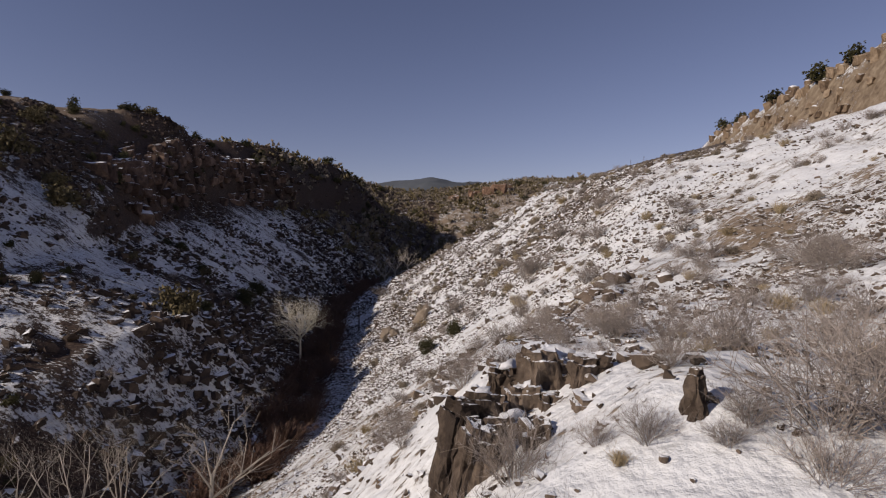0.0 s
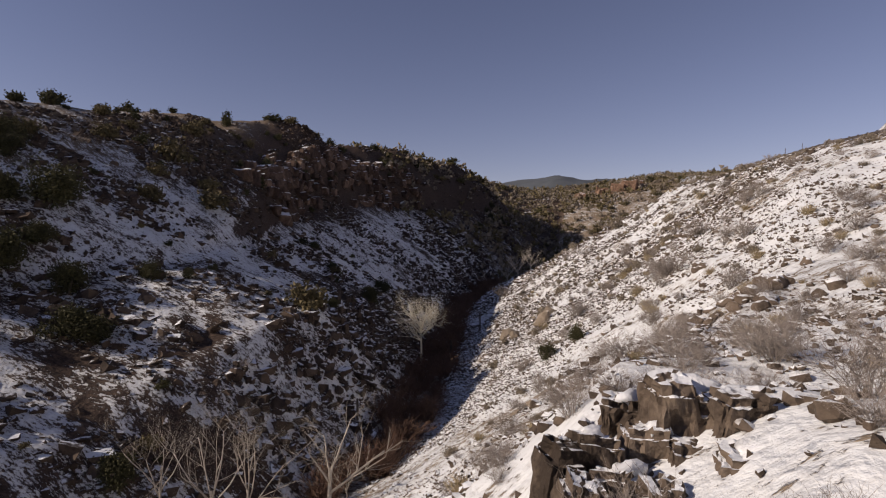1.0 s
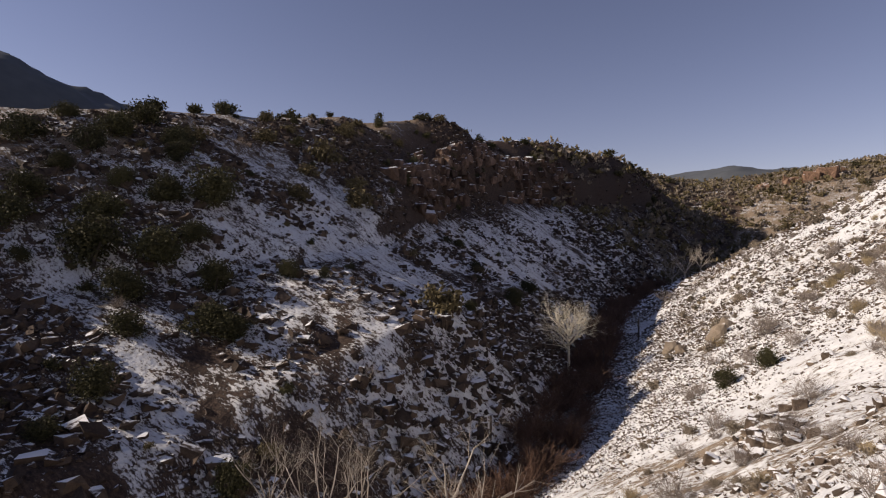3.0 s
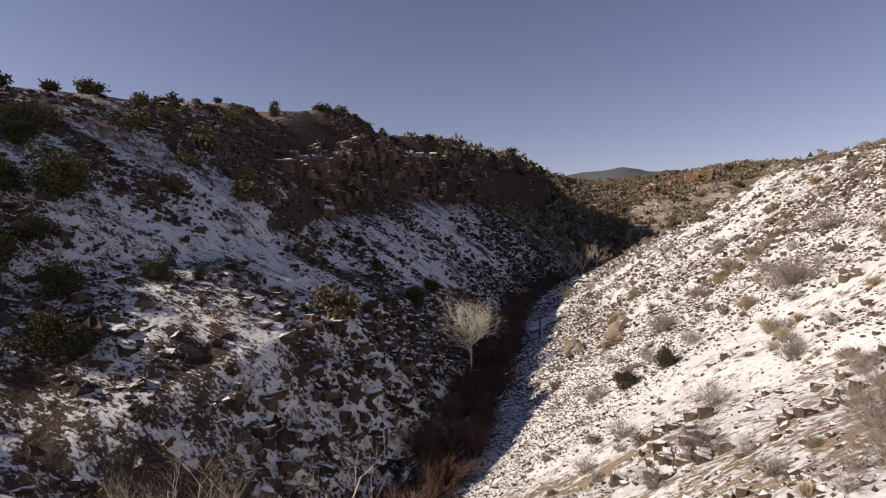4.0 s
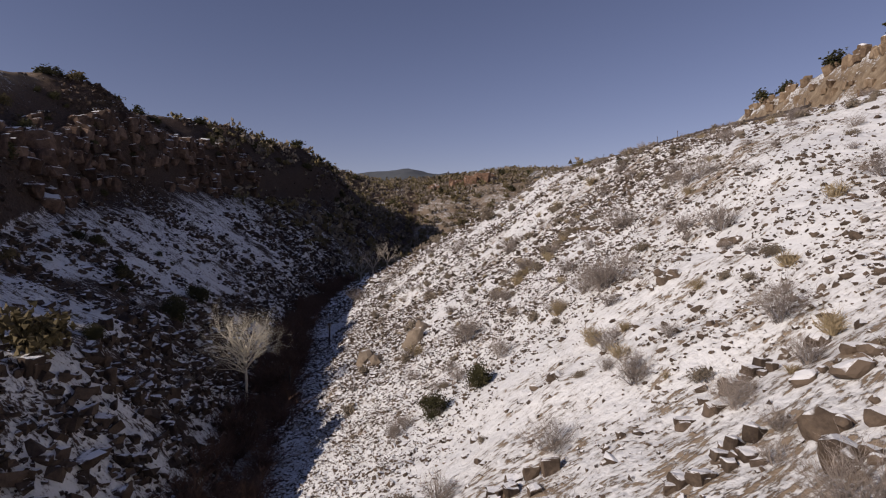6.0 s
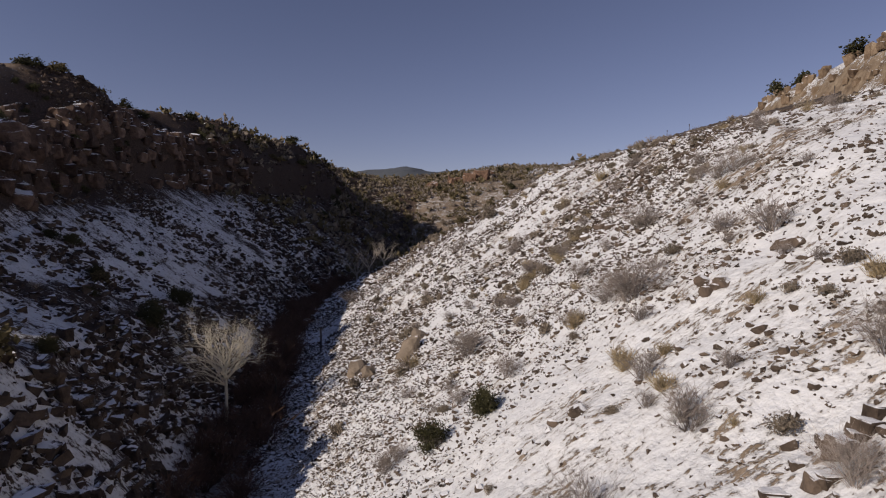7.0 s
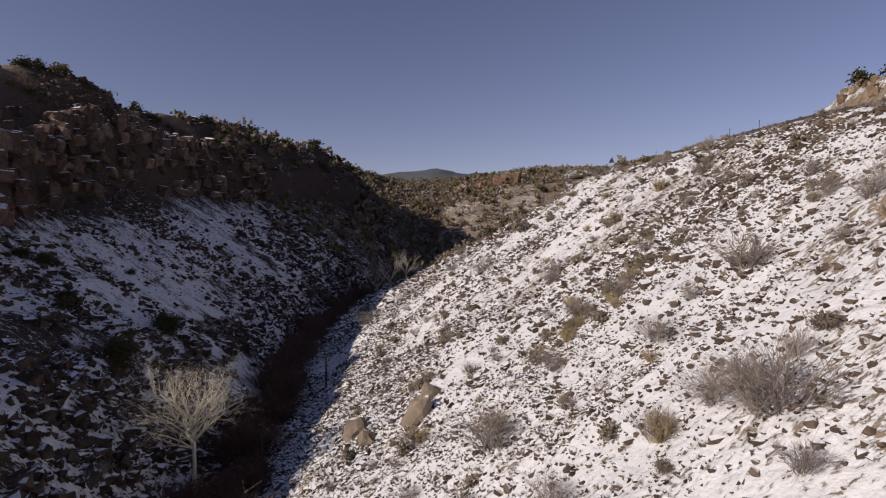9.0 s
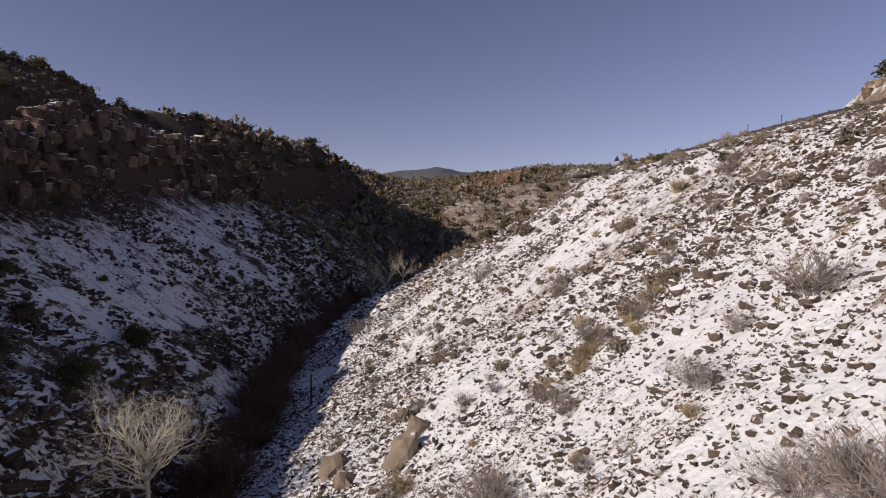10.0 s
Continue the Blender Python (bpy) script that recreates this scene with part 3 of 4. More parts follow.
for k, (x, y, size, rx, ry_, turn) in enumerate(SLABS):
    ob = tagged(new("boulder", rock_mesh("boulder", 140 + k, PALEROCK, size, 2, 0.05, True)), "large smooth tan boulder standing out of the talus", "boulder", "tan boulders")
    ob.matrix_basis = pose(x, y, ground_z(x, y) + 0.10 * size[2], rx, ry_, turn)


def outcrop(name, x, y, spread, blocks, size, material, label, seed, up=1.0, dz=0.0, turn=0.0):
    """A standing group of rock blocks, each block a part."""
    r = np.random.RandomState(seed)
    root = tagged(new(name), label, "rock outcrop")
    root.location = (x, y, ground_z(x, y) + dz)
    mes = [rock_mesh("rock", seed * 10 + k, material, (1, 0.85, 1), 1) for k in range(min(blocks, 6))]
    ct, st = math.cos(turn), math.sin(turn)
    for k in range(blocks):
        a, b = (r.rand() - 0.5) * 2 * spread[0], (r.rand() - 0.5) * 2 * spread[1]
        px, py = a * ct - b * st, a * st + b * ct
        s = size * r.uniform(0.55, 1.25)
        ob = part("rock", mes[k % len(mes)], root)
        ob.matrix_basis = pose(px, py, ground_z(x + px, y + py) - root.location.z + 0.15 * s * up, r.uniform(-9, 9), r.uniform(-9, 9), r.uniform(-20, 20) + math.degrees(turn)) @ Matrix.Diagonal((s, s, s * up * r.uniform(0.8, 1.3), 1))
    return root


def crag_mesh(seed, w, d, h):
    """A flat-topped column of cracked rock with chipped edges, in metres."""
    bm = bmesh.new()
    bmesh.ops.create_cube(bm, size=1)
    r = np.random.RandomState(seed)
    for v in bm.verts:
        v.co += Vector((r.rand(3) - 0.5) * np.array((0.34, 0.34, 0.16)))
    bmesh.ops.bevel(bm, geom=bm.edges[:], offset=0.11, segments=2, affect='EDGES')
    bmesh.ops.triangulate(bm, faces=bm.faces[:])
    for _ in range(3):
        bmesh.ops.subdivide_edges(bm, edges=[e for e in bm.edges if (e.verts[0].co - e.verts[1].co).length > 0.10], cuts=1)
        bmesh.ops.triangulate(bm, faces=bm.faces[:])
    bm.normal_update()
    for v in bm.verts:
        n = v.normal
        p = Vector((v.co.x * w, v.co.y * d, v.co.z * h))
        q = p * 4.0 + Vector((seed * 2.7, 0, 0))
        crack = max(0.0, 0.16 - abs(noise.noise(Vector((q.x * 1.3, q.y * 1.3, q.z * 0.25))))) / 0.16
        push = noise.noise(q) * 0.075 + noise.noise(q * 2.6) * 0.045 + noise.noise(q * 6.0) * 0.018 - 0.085 * crack
        v.co = p + Vector((n.x, n.y, n.z * 0.6)) * push
    me = bpy.data.meshes.new("rock")
    bm.to_mesh(me)
    bm.free()
    me.materials.append(OUTCROP)
    return me


def rock_group(label, seed, blocks, name="rock_outcrop"):
    """An outcrop of placed columns: x, y, top, width, height, lean."""
    root = tagged(new(name), label, "rock outcrop")
    x0, y0 = blocks[0][0], blocks[0][1]
    root.location = (x0, y0, ground_z(x0, y0))
    r = np.random.RandomState(seed)
    for k, (x, y, top, w, tall, lean) in enumerate(blocks):
        tall = max(tall, top - ground_z(x, y) + 0.25)
        me = crag_mesh(seed * 20 + k, w * 1.25, w * 1.3, tall)
        part("rock", me, root).matrix_basis = pose(x - x0, y - y0, top - tall * 0.5 - root.location.z, r.uniform(-5, 5), lean, r.uniform(-25, 25))


rock_group("dark brown columnar basalt outcrop capped with snow", 3, (
    (1.68, 8.25, -1.58, 0.42, 1.1, -3), (1.97, 8.14, -1.72, 0.30, 1.1, 2), (2.24, 8.04, -1.64, 0.42, 0.8, 8), (1.24, 8.70, -1.92, 0.44, 0.7, -6),
    (1.41, 8.15, -2.10, 0.46, 0.8, 0), (1.80, 7.84, -2.14, 0.38, 0.8, 5)))
rock_group("dark brown cracked basalt outcrop with snow ledges", 5, (
    (0.33, 7.47, -2.08, 0.36, 1.2, 12), (0.74, 7.77, -2.12, 0.42, 0.9, 6), (0.58, 7.05, -2.36, 0.42, 1.0, 9), (1.38, 6.98, -2.28, 0.38, 0.9, -4), (0.98, 7.46, -2.36, 0.40, 0.7, 0)))
rock_group("low basalt ledge under a snow cushion", 6, ((2.28, 7.25, -2.02, 0.60, 0.7, 0), (2.62, 7.5, -1.92, 0.38, 0.6, 6), (2.05, 6.95, -2.25, 0.34, 0.5, -5)))
rock_group("upright narrow brown stone among bare brush", 7, ((2.63, 5.38, -1.20, 0.12, 0.6, 3), (2.80, 5.5, -1.52, 0.12, 0.4, -4)), "standing_stone")
outcrop("rock_outcrop", 0.9, 29.2, (1.6, 0.8), 16, 0.55, STONE, "brown broken rock ledge in the slope", 8, 0.8)
outcrop("rock_outcrop", 4.9, 28.6, (1.0, 0.45), 14, 0.38, STONE, "brown broken rock ledge in the slope", 10, 0.7)
outcrop("rock_outcrop", 1.6, 32.0, (0.9, 1.0), 16, 0.42, STONE, "brown broken rock ledge in the slope", 12, 0.9)
outcrop("rock_outcrop", 7.0, 31.2, (1.4, 0.5), 14, 0.42, STONE, "brown broken rock ledge in the slope", 9, 0.7)
# snow cushions on the near rocks
for x, y, sx, sy, top in ((1.98, 8.48, 0.55, 0.34, -1.68), (2.34, 7.32, 0.50, 0.36, -2.02), (1.26, 8.66, 0.34, 0.30, -1.95), (1.48, 8.05, 0.32, 0.24, -2.13), (1.05, 7.5, 0.36, 0.26, -2.38), (0.75, 7.85, 0.30, 0.22, -2.16)):
    me = rock_mesh("snow_cushion", int(x * 10), PURESNOW, (1, 1, 1), 2, 0.16, True)
    me.polygons.foreach_set("use_smooth", [True] * len(me.polygons))
    ob = tagged(new("snow_cushion", me), "smooth cushion of snow lying on the rocks", "snow")
    ob.matrix_basis = pose(x, y, top, 0, 0, 20) @ Matrix.Diagonal((sx * 1.25, sy * 1.25, 0.24, 1))

# cliff band of the shaded side
k = 0
for y in np.arange(84.0, 165.0, 6.5):
    gx = float(along(y, S, GULLY_X))
    v2, v3 = float(along(y, S, MID_V)), float(along(y, S, RIDGE_V))
    for w in (1.2, 3.4):
        v = v2 + w + rng.uniform(-0.6, 0.6)
        k += 1
        outcrop("cliff_outcrop", gx - v, y + rng.uniform(-2, 2), (1.4, 3.8), 10, 2.1, SHADEROCK, "dark red-brown cliff of broken rock on the shaded canyon side", 20 + k, 0.85)
# dark rock ribs at the foot of the shaded slope
for y in np.arange(36.0, 100.0, 5.5):
    gx = float(along(y, S, GULLY_X))
    v = rng.uniform(3.0, 8.5)
    k += 1
    outcrop("rock_rib", gx - v, y, (2.6, 0.9), 9, 0.75, SHADESTONE, "dark rock rib with snow in its cracks", 60 + k, 0.9, 0, rng.uniform(-0.5, 0.1))
# bluff above the road
for y in np.arange(36.0, 106.0, 7.0):
    h = float(along(y, S, BLUFF_H))
    for w, size in ((0.45, 0.8), (0.8, 1.0)):
        k += 1
        outcrop("bluff_outcrop", ROAD_X + 8 + w * (3 + 0.5 * h), y + rng.uniform(-1, 1), (1.3, 3.4), 8, size * (0.35 + 0.07 * h), TANROCK, "tan and rust cliff above the road cut", 90 + k, 1.3)
# red cliffs at the head of the canyon
for x, y, s in ((33, 297, 8), (24, 300, 4.5), (12, 302, 4), (-30, 265, 5), (-38, 255, 5), (44, 312, 3.5), (76, 352, 4), (86, 354, 4)):
    k += 1
    outcrop("head_cliff", x, y, (s * 0.5, 2.5), 9, s * 0.62, TANROCK if x > 60 else SUNROCK, "sunlit red-brown cliff at the canyon head", 110 + k, 1.2)

# ---- plants ----
def brush_parts(seed, stems, twigs, thick, spread=0.5, tall=0.85):
    """Bare multi-stemmed brush about one metre across; returns stems and twigs."""
    r = np.random.RandomState(seed)
    a, b = Acc(), Acc()
    for _ in range(stems):
        th, lean = r.rand() * 6.28, r.rand() ** 0.7 * spread
        h = tall * r.uniform(0.55, 1.0)
        base = np.array([math.cos(th), math.sin(th), 0]) * 0.10 * r.rand()
        tip = base + np.array([math.cos(th) * lean, math.sin(th) * lean, h * (1 - 0.35 * lean / spread)])
        midp = base * 0.5 + tip * 0.5 + (r.rand(3) - 0.5) * 0.26 - np.array([math.cos(th), math.sin(th), 0]) * lean * 0.12
        pts = [base - (0, 0, 0.05), midp, tip]
        tube(a, pts, [thick * 1.5, thick, thick * 0.4], 3)
        for _ in range(twigs):
            t = r.uniform(0.3, 0.95)
            p = pts[1] + (tip - pts[1]) * (t - 0.5) * 2 if t > 0.5 else pts[0] + (pts[1] - pts[0]) * t * 2
            d = (tip - base) / (np.linalg.norm(tip - base) + 1e-6) * 0.55 + (r.rand(3) - 0.5) * 1.7
            if twigs > 16:
                q = p + d * r.uniform(0.08, 0.2)
                e = q + (d * 0.5 + (r.rand(3) - 0.5) * 1.4 + (0, 0, 0.25)) * r.uniform(0.06, 0.16)
                tube(b, [p, q, e], [thick * 0.65, thick * 0.45, thick * 0.25], 3)
            else:
                tube(b, [p, p + d * r.uniform(0.12, 0.30)], [thick * 0.7, thick * 0.35], 3)
    return a, b


def brush_thing(seed, stems, twigs, thick, material, label, spread=0.5, tall=0.85, leaf=None, name="bare_brush"):
    root = tagged(new(name), label, "shrub", "brush on the slope")
    a, b = brush_parts(seed, stems, twigs, thick, spread, tall)
    tagged(part("stem_clump", a.mesh("stem_clump", material), root), kind="stuff")
    tagged(part("twig_crown", b.mesh("twig_crown", leaf or material), root), kind="stuff")
    return root


def clump_array(r, n, radius, squash, leaf, hollow=0.35):
    """Centres and turns of leaf sprays that fill a lumpy crown."""
    k = 14
    lumps = r.normal(size=(k, 3))
    lumps = lumps / np.linalg.norm(lumps, axis=1)[:, None] * r.uniform(hollow, 0.78, (k, 1)) * radius
    c = lumps[r.randint(0, k, n)] + r.normal(size=(n, 3)) * radius * 0.27
    c[:, 2] *= squash
    return c


def leafy(seed, n, leaf, material, squash=0.9, lift=0.55, long=1.25):
    """A crown about one metre across made of many small leaf sprays."""
    r = np.random.RandomState(seed)
    c = clump_array(r, n, 0.42, squash, leaf) + (0, 0, lift)
    s = leaf * r.uniform(0.6, 1.5, n)
    sizes = np.stack([s * 0.55, s * 0.55, s * long * 0.55], -1)
    v, f = many(TETRA[None] + (r.rand(6, 4, 3) - 0.5) * 0.4, TETRA_F, c, random_frames(n, sizes, tilt=1.2))
    me = bpy.data.meshes.new("crown")
    me.from_pydata(v.tolist(), [], f.tolist())
    me.materials.append(material)
    return me


def juniper_thing(name, seed, material, label, squash=0.9, n=620, leaf=0.055, trunk=True):
    root = tagged(new(name), label, "tree" if trunk else "shrub")
    part("crown", leafy(seed, n, leaf, material, squash, 0.36 * squash), root)
    r = np.random.RandomState(seed + 500)
    a = Acc()
    for _ in range(4 if trunk else 7):
        d = (r.rand(3) - 0.5) * (0.6, 0.6, 0)
        tube(a, [(d[0] * 0.15, d[1] * 0.15, -0.12), d * 0.4 + (0, 0, 0.16), d * 0.8 + (0, 0, 0.38)], [0.034, 0.024, 0.010] if trunk else [0.02, 0.014, 0.006], 5)
    tagged(part("trunk" if trunk else "stem_clump", a.mesh("trunk", POSTWOOD), root), kind="" if trunk else "stuff")
    return root


SOWN = set()


def sow(kinds, spots, group, tall=(0.8, 1.1)):
    """Places things at (x, y, width); the first use of a kind moves the thing itself."""
    used = SOWN
    for x, y, w in spots:
        ob = kinds[rng.randint(len(kinds))]
        if ob in OLDBRUSH + FINEBRUSH and x > -8 and (y < 24 or (w > 1.2 and y < 56)):
            ob = HERO[rng.randint(3)]
        elif ob in OLDBRUSH and y < 48:
            ob = FINEBRUSH[rng.randint(2)]
        if ob.name in used:
            ob = copy_thing(ob, Matrix())
        else:
            used.add(ob.name)
        ob.matrix_basis = placed(x, y, w, None, 0.04, rng.uniform(*tall))
        ob["group"] = group


GREYBRUSH = [brush_thing(k, 34, 10, 0.0065, TWIG, "leafless grey-brown brush growing out of snow", 0.55, 0.75) for k in range(4)]
OLDBRUSH = [juniper_thing("sagebrush", 30 + k, SAGE, "dry grey-tan sagebrush on the snowy slope", 0.65, 260, 0.078, False) for k in range(4)]
FINEBRUSH = [juniper_thing("sagebrush", 34 + k, SAGE, "dry grey-tan sagebrush on the snowy slope", 0.65, 820, 0.041, False) for k in range(2)]
FINEJUNIPERS = [juniper_thing("juniper", 76 + k, JUNIPER, "dark green juniper rooted in the snowy slope", 0.8 + 0.1 * k, 2700, 0.031) for k in range(3)]
TUFTS = [brush_thing(60 + k, 80, 1, 0.010, STRAW, "tuft of dry straw-coloured grass", 0.42, 0.6, None, "grass_tuft") for k in range(3)]
JUNIPERS = [juniper_thing("juniper", 70 + k, JUNIPER, "dark green juniper rooted in the snowy slope", 0.72 + 0.10 * k, 380, 0.075) for k in range(5)]
SCRUBS = [juniper_thing("scrub_oak", 80 + k, OLIVE, "olive-brown scrub bush with dry leaves", 0.75, 420, 0.068) for k in range(3)]
WILLOWS = [brush_thing(90 + k, 44, 9, 0.008, REDTWIG, "dark red-brown willow thicket in the gully bed", 0.65, 0.9, None, "willow") for k in range(3)]
HERO = [brush_thing(100 + k, 42, 17, 0.0036, TWIG, "tall leafless grey brush with fine twigs", 0.66, 0.8, None, "tall_brush") for k in range(3)]

BRUSH_AT = ((12.2, 51.8, 2.5), (8.5, 51.5, 1.8), (8.2, 70, 1.8), (10, 93.6, 3), (10.5, 52.8, 1.1), (12.6, 63.3, 1.4), (9.8, 59.9, 1.8), (7.8, 60.2, 2.1),
            (4, 64.4, 1.4), (1.9, 62.8, 1.2), (19.3, 70.1, 2.2), (18, 64.2, 1.5), (8.4, 45.2, 1.7), (2.7, 53.9, 1.2), (5.1, 52, 0.9), (4.7, 88, 3.2))
BRUSH_TOO = ((8, 44, 2.5), (6.4, 46.5, 1.7), (15.4, 49.8, 1.8), (2.2, 52.5, 2.5), (-9.1, 102, 3.5), (12.7, 41.5, 2.1), (8.2, 43.5, 2.3), (12.2, 44.1, 1.5),
             (2.4, 53.3, 1.6), (-0.2, 44.4, 1.3), (5.7, 34.5, 1.3), (6.7, 38.7, 0.7), (7.3, 35.4, 0.8), (16, 49.2, 1.8), (8.8, 71.3, 2.3), (5.8, 34.9, 1.5))
BRUSH_NEAR = ((5, 24.8, 1.9), (6.9, 30.6, 0.8), (2.9, 28.2, 0.6), (16.8, 37.4, 1.8), (4.7, 24.1, 1.5), (2.6, 27.3, 0.7), (9.4, 32.8, 1.7), (2.9, 34.1, 1.6),
              (0.3, 28.2, 1.2), (7.8, 45.7, 2), (3.6, 18.9, 1), (1.6, 29, 1.7), (1, 13.9, 0.5))
sow(GREYBRUSH + OLDBRUSH[:2], BRUSH_AT + BRUSH_TOO, "brush on the slope")
sow(HERO, BRUSH_NEAR, "brush on the slope")
sow(HERO, ((5.3, 9.7, 2.0), (3.6, 4.9, 1.6), (7.4, 10, 1.5), (3.5, 7.9, 1.2), (0.95, 6.3, 1.15), (1.2, 4.4, 0.55), (0.5, 4.5, 0.9), (2.2, 9.9, 0.9), (3.0, 9.6, 0.8), (3.2, 4.3, 0.8), (2.7, 4.9, 0.5), (1.7, 5.6, 0.45), (2.9, 6.6, 0.6), (3.0, 5.1, 0.7), (2.1, 5.3, 0.6), (4.1, 4.6, 1.5), (4.1, 12.2, 1.3), (12, 16.7, 2.2), (0.6, 10.1, 1.1), (2.9, 14.6, 1.5), (2.6, 11.8, 1.0), (4.1, 13, 1.3), (1.2, 9.4, 0.6), (11.8, 15.5, 1.9), (4.1, 12, 1.1), (5.0, 6.4, 1.4), (9.5, 13.5, 1.6), (13.5, 19, 1.8)), "brush on the spur", (0.75, 1.0))
sow(TUFTS, ((6.1, 39.5, 1.2), (6.7, 46.4, 1.4), (8.1, 63.2, 1.6), (14.2, 74.1, 1.6), (17.6, 73.6, 2.2), (7.1, 59.5, 1), (9.1, 58.2, 1.4), (5.7, 10, 0.7), (1.8, 5.2, 0.3), (6.2, 40, 1.5), (-1, 59, 2.0), (5.1, 52.4, 0.9), (6.5, 46.2, 1.5), (4.6, 9.2, 0.6), (6.5, 7.9, 0.7)), "grass tufts")
LEDGE_LINE = [(5.6 + 1.5 * k * 0.25 + rng.uniform(-0.5, 0.5), 58.9 + 0.14 * k + rng.uniform(-0.6, 0.6), rng.uniform(0.8, 1.6)) for k in range(18)]
sow(TUFTS + FINEBRUSH + OLDBRUSH[:1], LEDGE_LINE, "brush on the slope", (0.8, 1.2))
sow(FINEJUNIPERS, ((2.0, 43.9, 1.6), (-0.4, 44.3, 1.7), (20.4, 72.9, 1.1)), "small junipers")

# junipers on the shaded side
JUN_LEFT = ((-58.2, 42.1, 4.5), (-60.4, 34.5, 5), (-64.9, 40.9, 3.2), (-49.8, 28.5, 4.9), (-43.8, 31.5, 5.3), (-54.5, 34.8, 2.7), (-41.1, 35, 4.6), (-44.2, 43.1, 5.8),
            (-50.8, 44.4, 3), (-32.4, 32.9, 3.6), (-30.9, 33.6, 3.3), (-31.1, 24.4, 2.9), (-22, 25.8, 2.5), (-33, 42, 2.4), (-31, 43.9, 1.3), (-28.9, 20.7, 1.9), (-31.9, 19.9, 1.7))
SCRUB_LEFT = ((-43, 64.6, 5), (-51.9, 68.6, 5.6), (-57, 62.6, 4.2), (-22.4, 48.6, 4.4), (-32.1, 78.5, 2.4), (-35.9, 66.5, 2.4), (-43.3, 54.2, 3.2), (-56, 50, 4), (-58.2, 82.2, 4.6), (-46, 68, 4), (-49, 62, 3.4))
JUN_MORE = ((-26.9, 85.1, 3.2), (-37.9, 84.4, 2.1), (-45.8, 27.7, 1.7), (-49.8, 37.6, 3.2), (-24.6, 73.3, 3.3), (-22.1, 54.5, 1.6), (-32.7, 79.3, 1.9), (-39.3, 82.8, 2), (-29.9, 73.1, 1.7))
sow(FINEJUNIPERS, [(x, y, w * 1.05) for x, y, w in JUN_LEFT + JUN_MORE], "junipers on the shaded slope", (0.75, 1.0))
sow(FINEJUNIPERS, ((-47, 34, 4.5), (-52, 31, 4), (-56, 38.5, 4.5), (-46.5, 39.5, 4.2), (-39, 31, 4), (-36, 36.5, 3.5), (-35, 29, 3), (-61, 47, 5), (-54, 47, 4), (-41, 39, 3.4)), "junipers on the shaded slope", (0.75, 1.0))
sow(SCRUBS, SCRUB_LEFT, "scrub on the shaded slope")
sow(JUNIPERS[:3] + SCRUBS[:1], ((-68.9, 54.3, 3.4), (-69, 60.7, 2.8), (-71, 68.5, 3.8), (-70, 75.5, 2.2), (-69.4, 79, 2.4), (-66.8, 83.5, 2.1), (-62.4, 91.2, 2.6), (-60.2, 97.7, 2.3),
                            (-64, 117, 3.6), (-62, 127, 2.4), (-57, 143, 3), (-53.4, 159, 3.6), (-49, 178, 5), (-44, 190, 4), (-38, 205, 5), (-33, 215, 4.5), (-30, 225, 4)), "junipers on the skyline", (0.6, 0.85))
sow(JUNIPERS[1:3], ((54.5, 76, 4.2), (55.5, 64, 3.0), (55, 70, 3.6), (53.5, 99, 3.8), (54.0, 95, 3.0), (54.5, 86, 4)), "junipers on the bluff", (0.7, 0.9))

# low growth scattered over both sides
def spread(n, xr, yr, lo, hi, keep=None):
    out = []
    while len(out) < n:
        x, y = rng.uniform(*xr), rng.uniform(*yr)
        if keep is None or keep(x, y):
            out.append((x, y, lo + (hi - lo) * rng.rand() ** 1.8))
    return out


on_right = lambda x, y: x > along(np.float64(y), S, GULLY_X) + 7
on_left = lambda x, y: x < along(np.float64(y), S, GULLY_X) - 4
sow(OLDBRUSH, spread(288, (-6, 34), (24, 120), 0.5, 1.6, on_right), "brush on the slope")
sow(GREYBRUSH, spread(180, (-6, 34), (24, 120), 0.6, 1.6, on_right), "brush on the slope")
sow(GREYBRUSH + OLDBRUSH, spread(50, (2.5, 20), (9.5, 26), 0.4, 1.2), "brush on the spur")
sow(GREYBRUSH + OLDBRUSH, spread(30, (-4, 3), (9.5, 28), 0.4, 1.0), "brush on the spur")
sow(TUFTS, spread(170, (-4, 34), (10, 110), 0.4, 1.3, on_right), "grass tufts")
sow(OLDBRUSH + SCRUBS, spread(40, (2, 36), (110, 190), 1.5, 3.5, on_right), "brush under the road")
sow(GREYBRUSH + SCRUBS + JUNIPERS[:1], spread(110, (-60, -18), (18, 110), 0.6, 1.6, on_left), "brush on the shaded slope")
sow(SCRUBS + JUNIPERS, spread(110, (-74, -30), (62, 200), 1.2, 3.6, lambda x, y: (along(np.float64(y), S, GULLY_X) - x) > 30), "scrub on the ridge")
sow(WILLOWS, [(float(along(np.float64(y), S, GULLY_X)) + rng.uniform(-2.2, 1.8), y + rng.uniform(-1, 1), rng.uniform(1.6, 3.6)) for y in np.arange(33.0, 150.0, 0.6)], "willows along the gully", (0.8, 1.15))
sow(SCRUBS + JUNIPERS, spread(150, (-60, 100), (180, 380), 2.0, 5.0, lambda x, y: y > 200 or x < 10), "scrub at the canyon head")


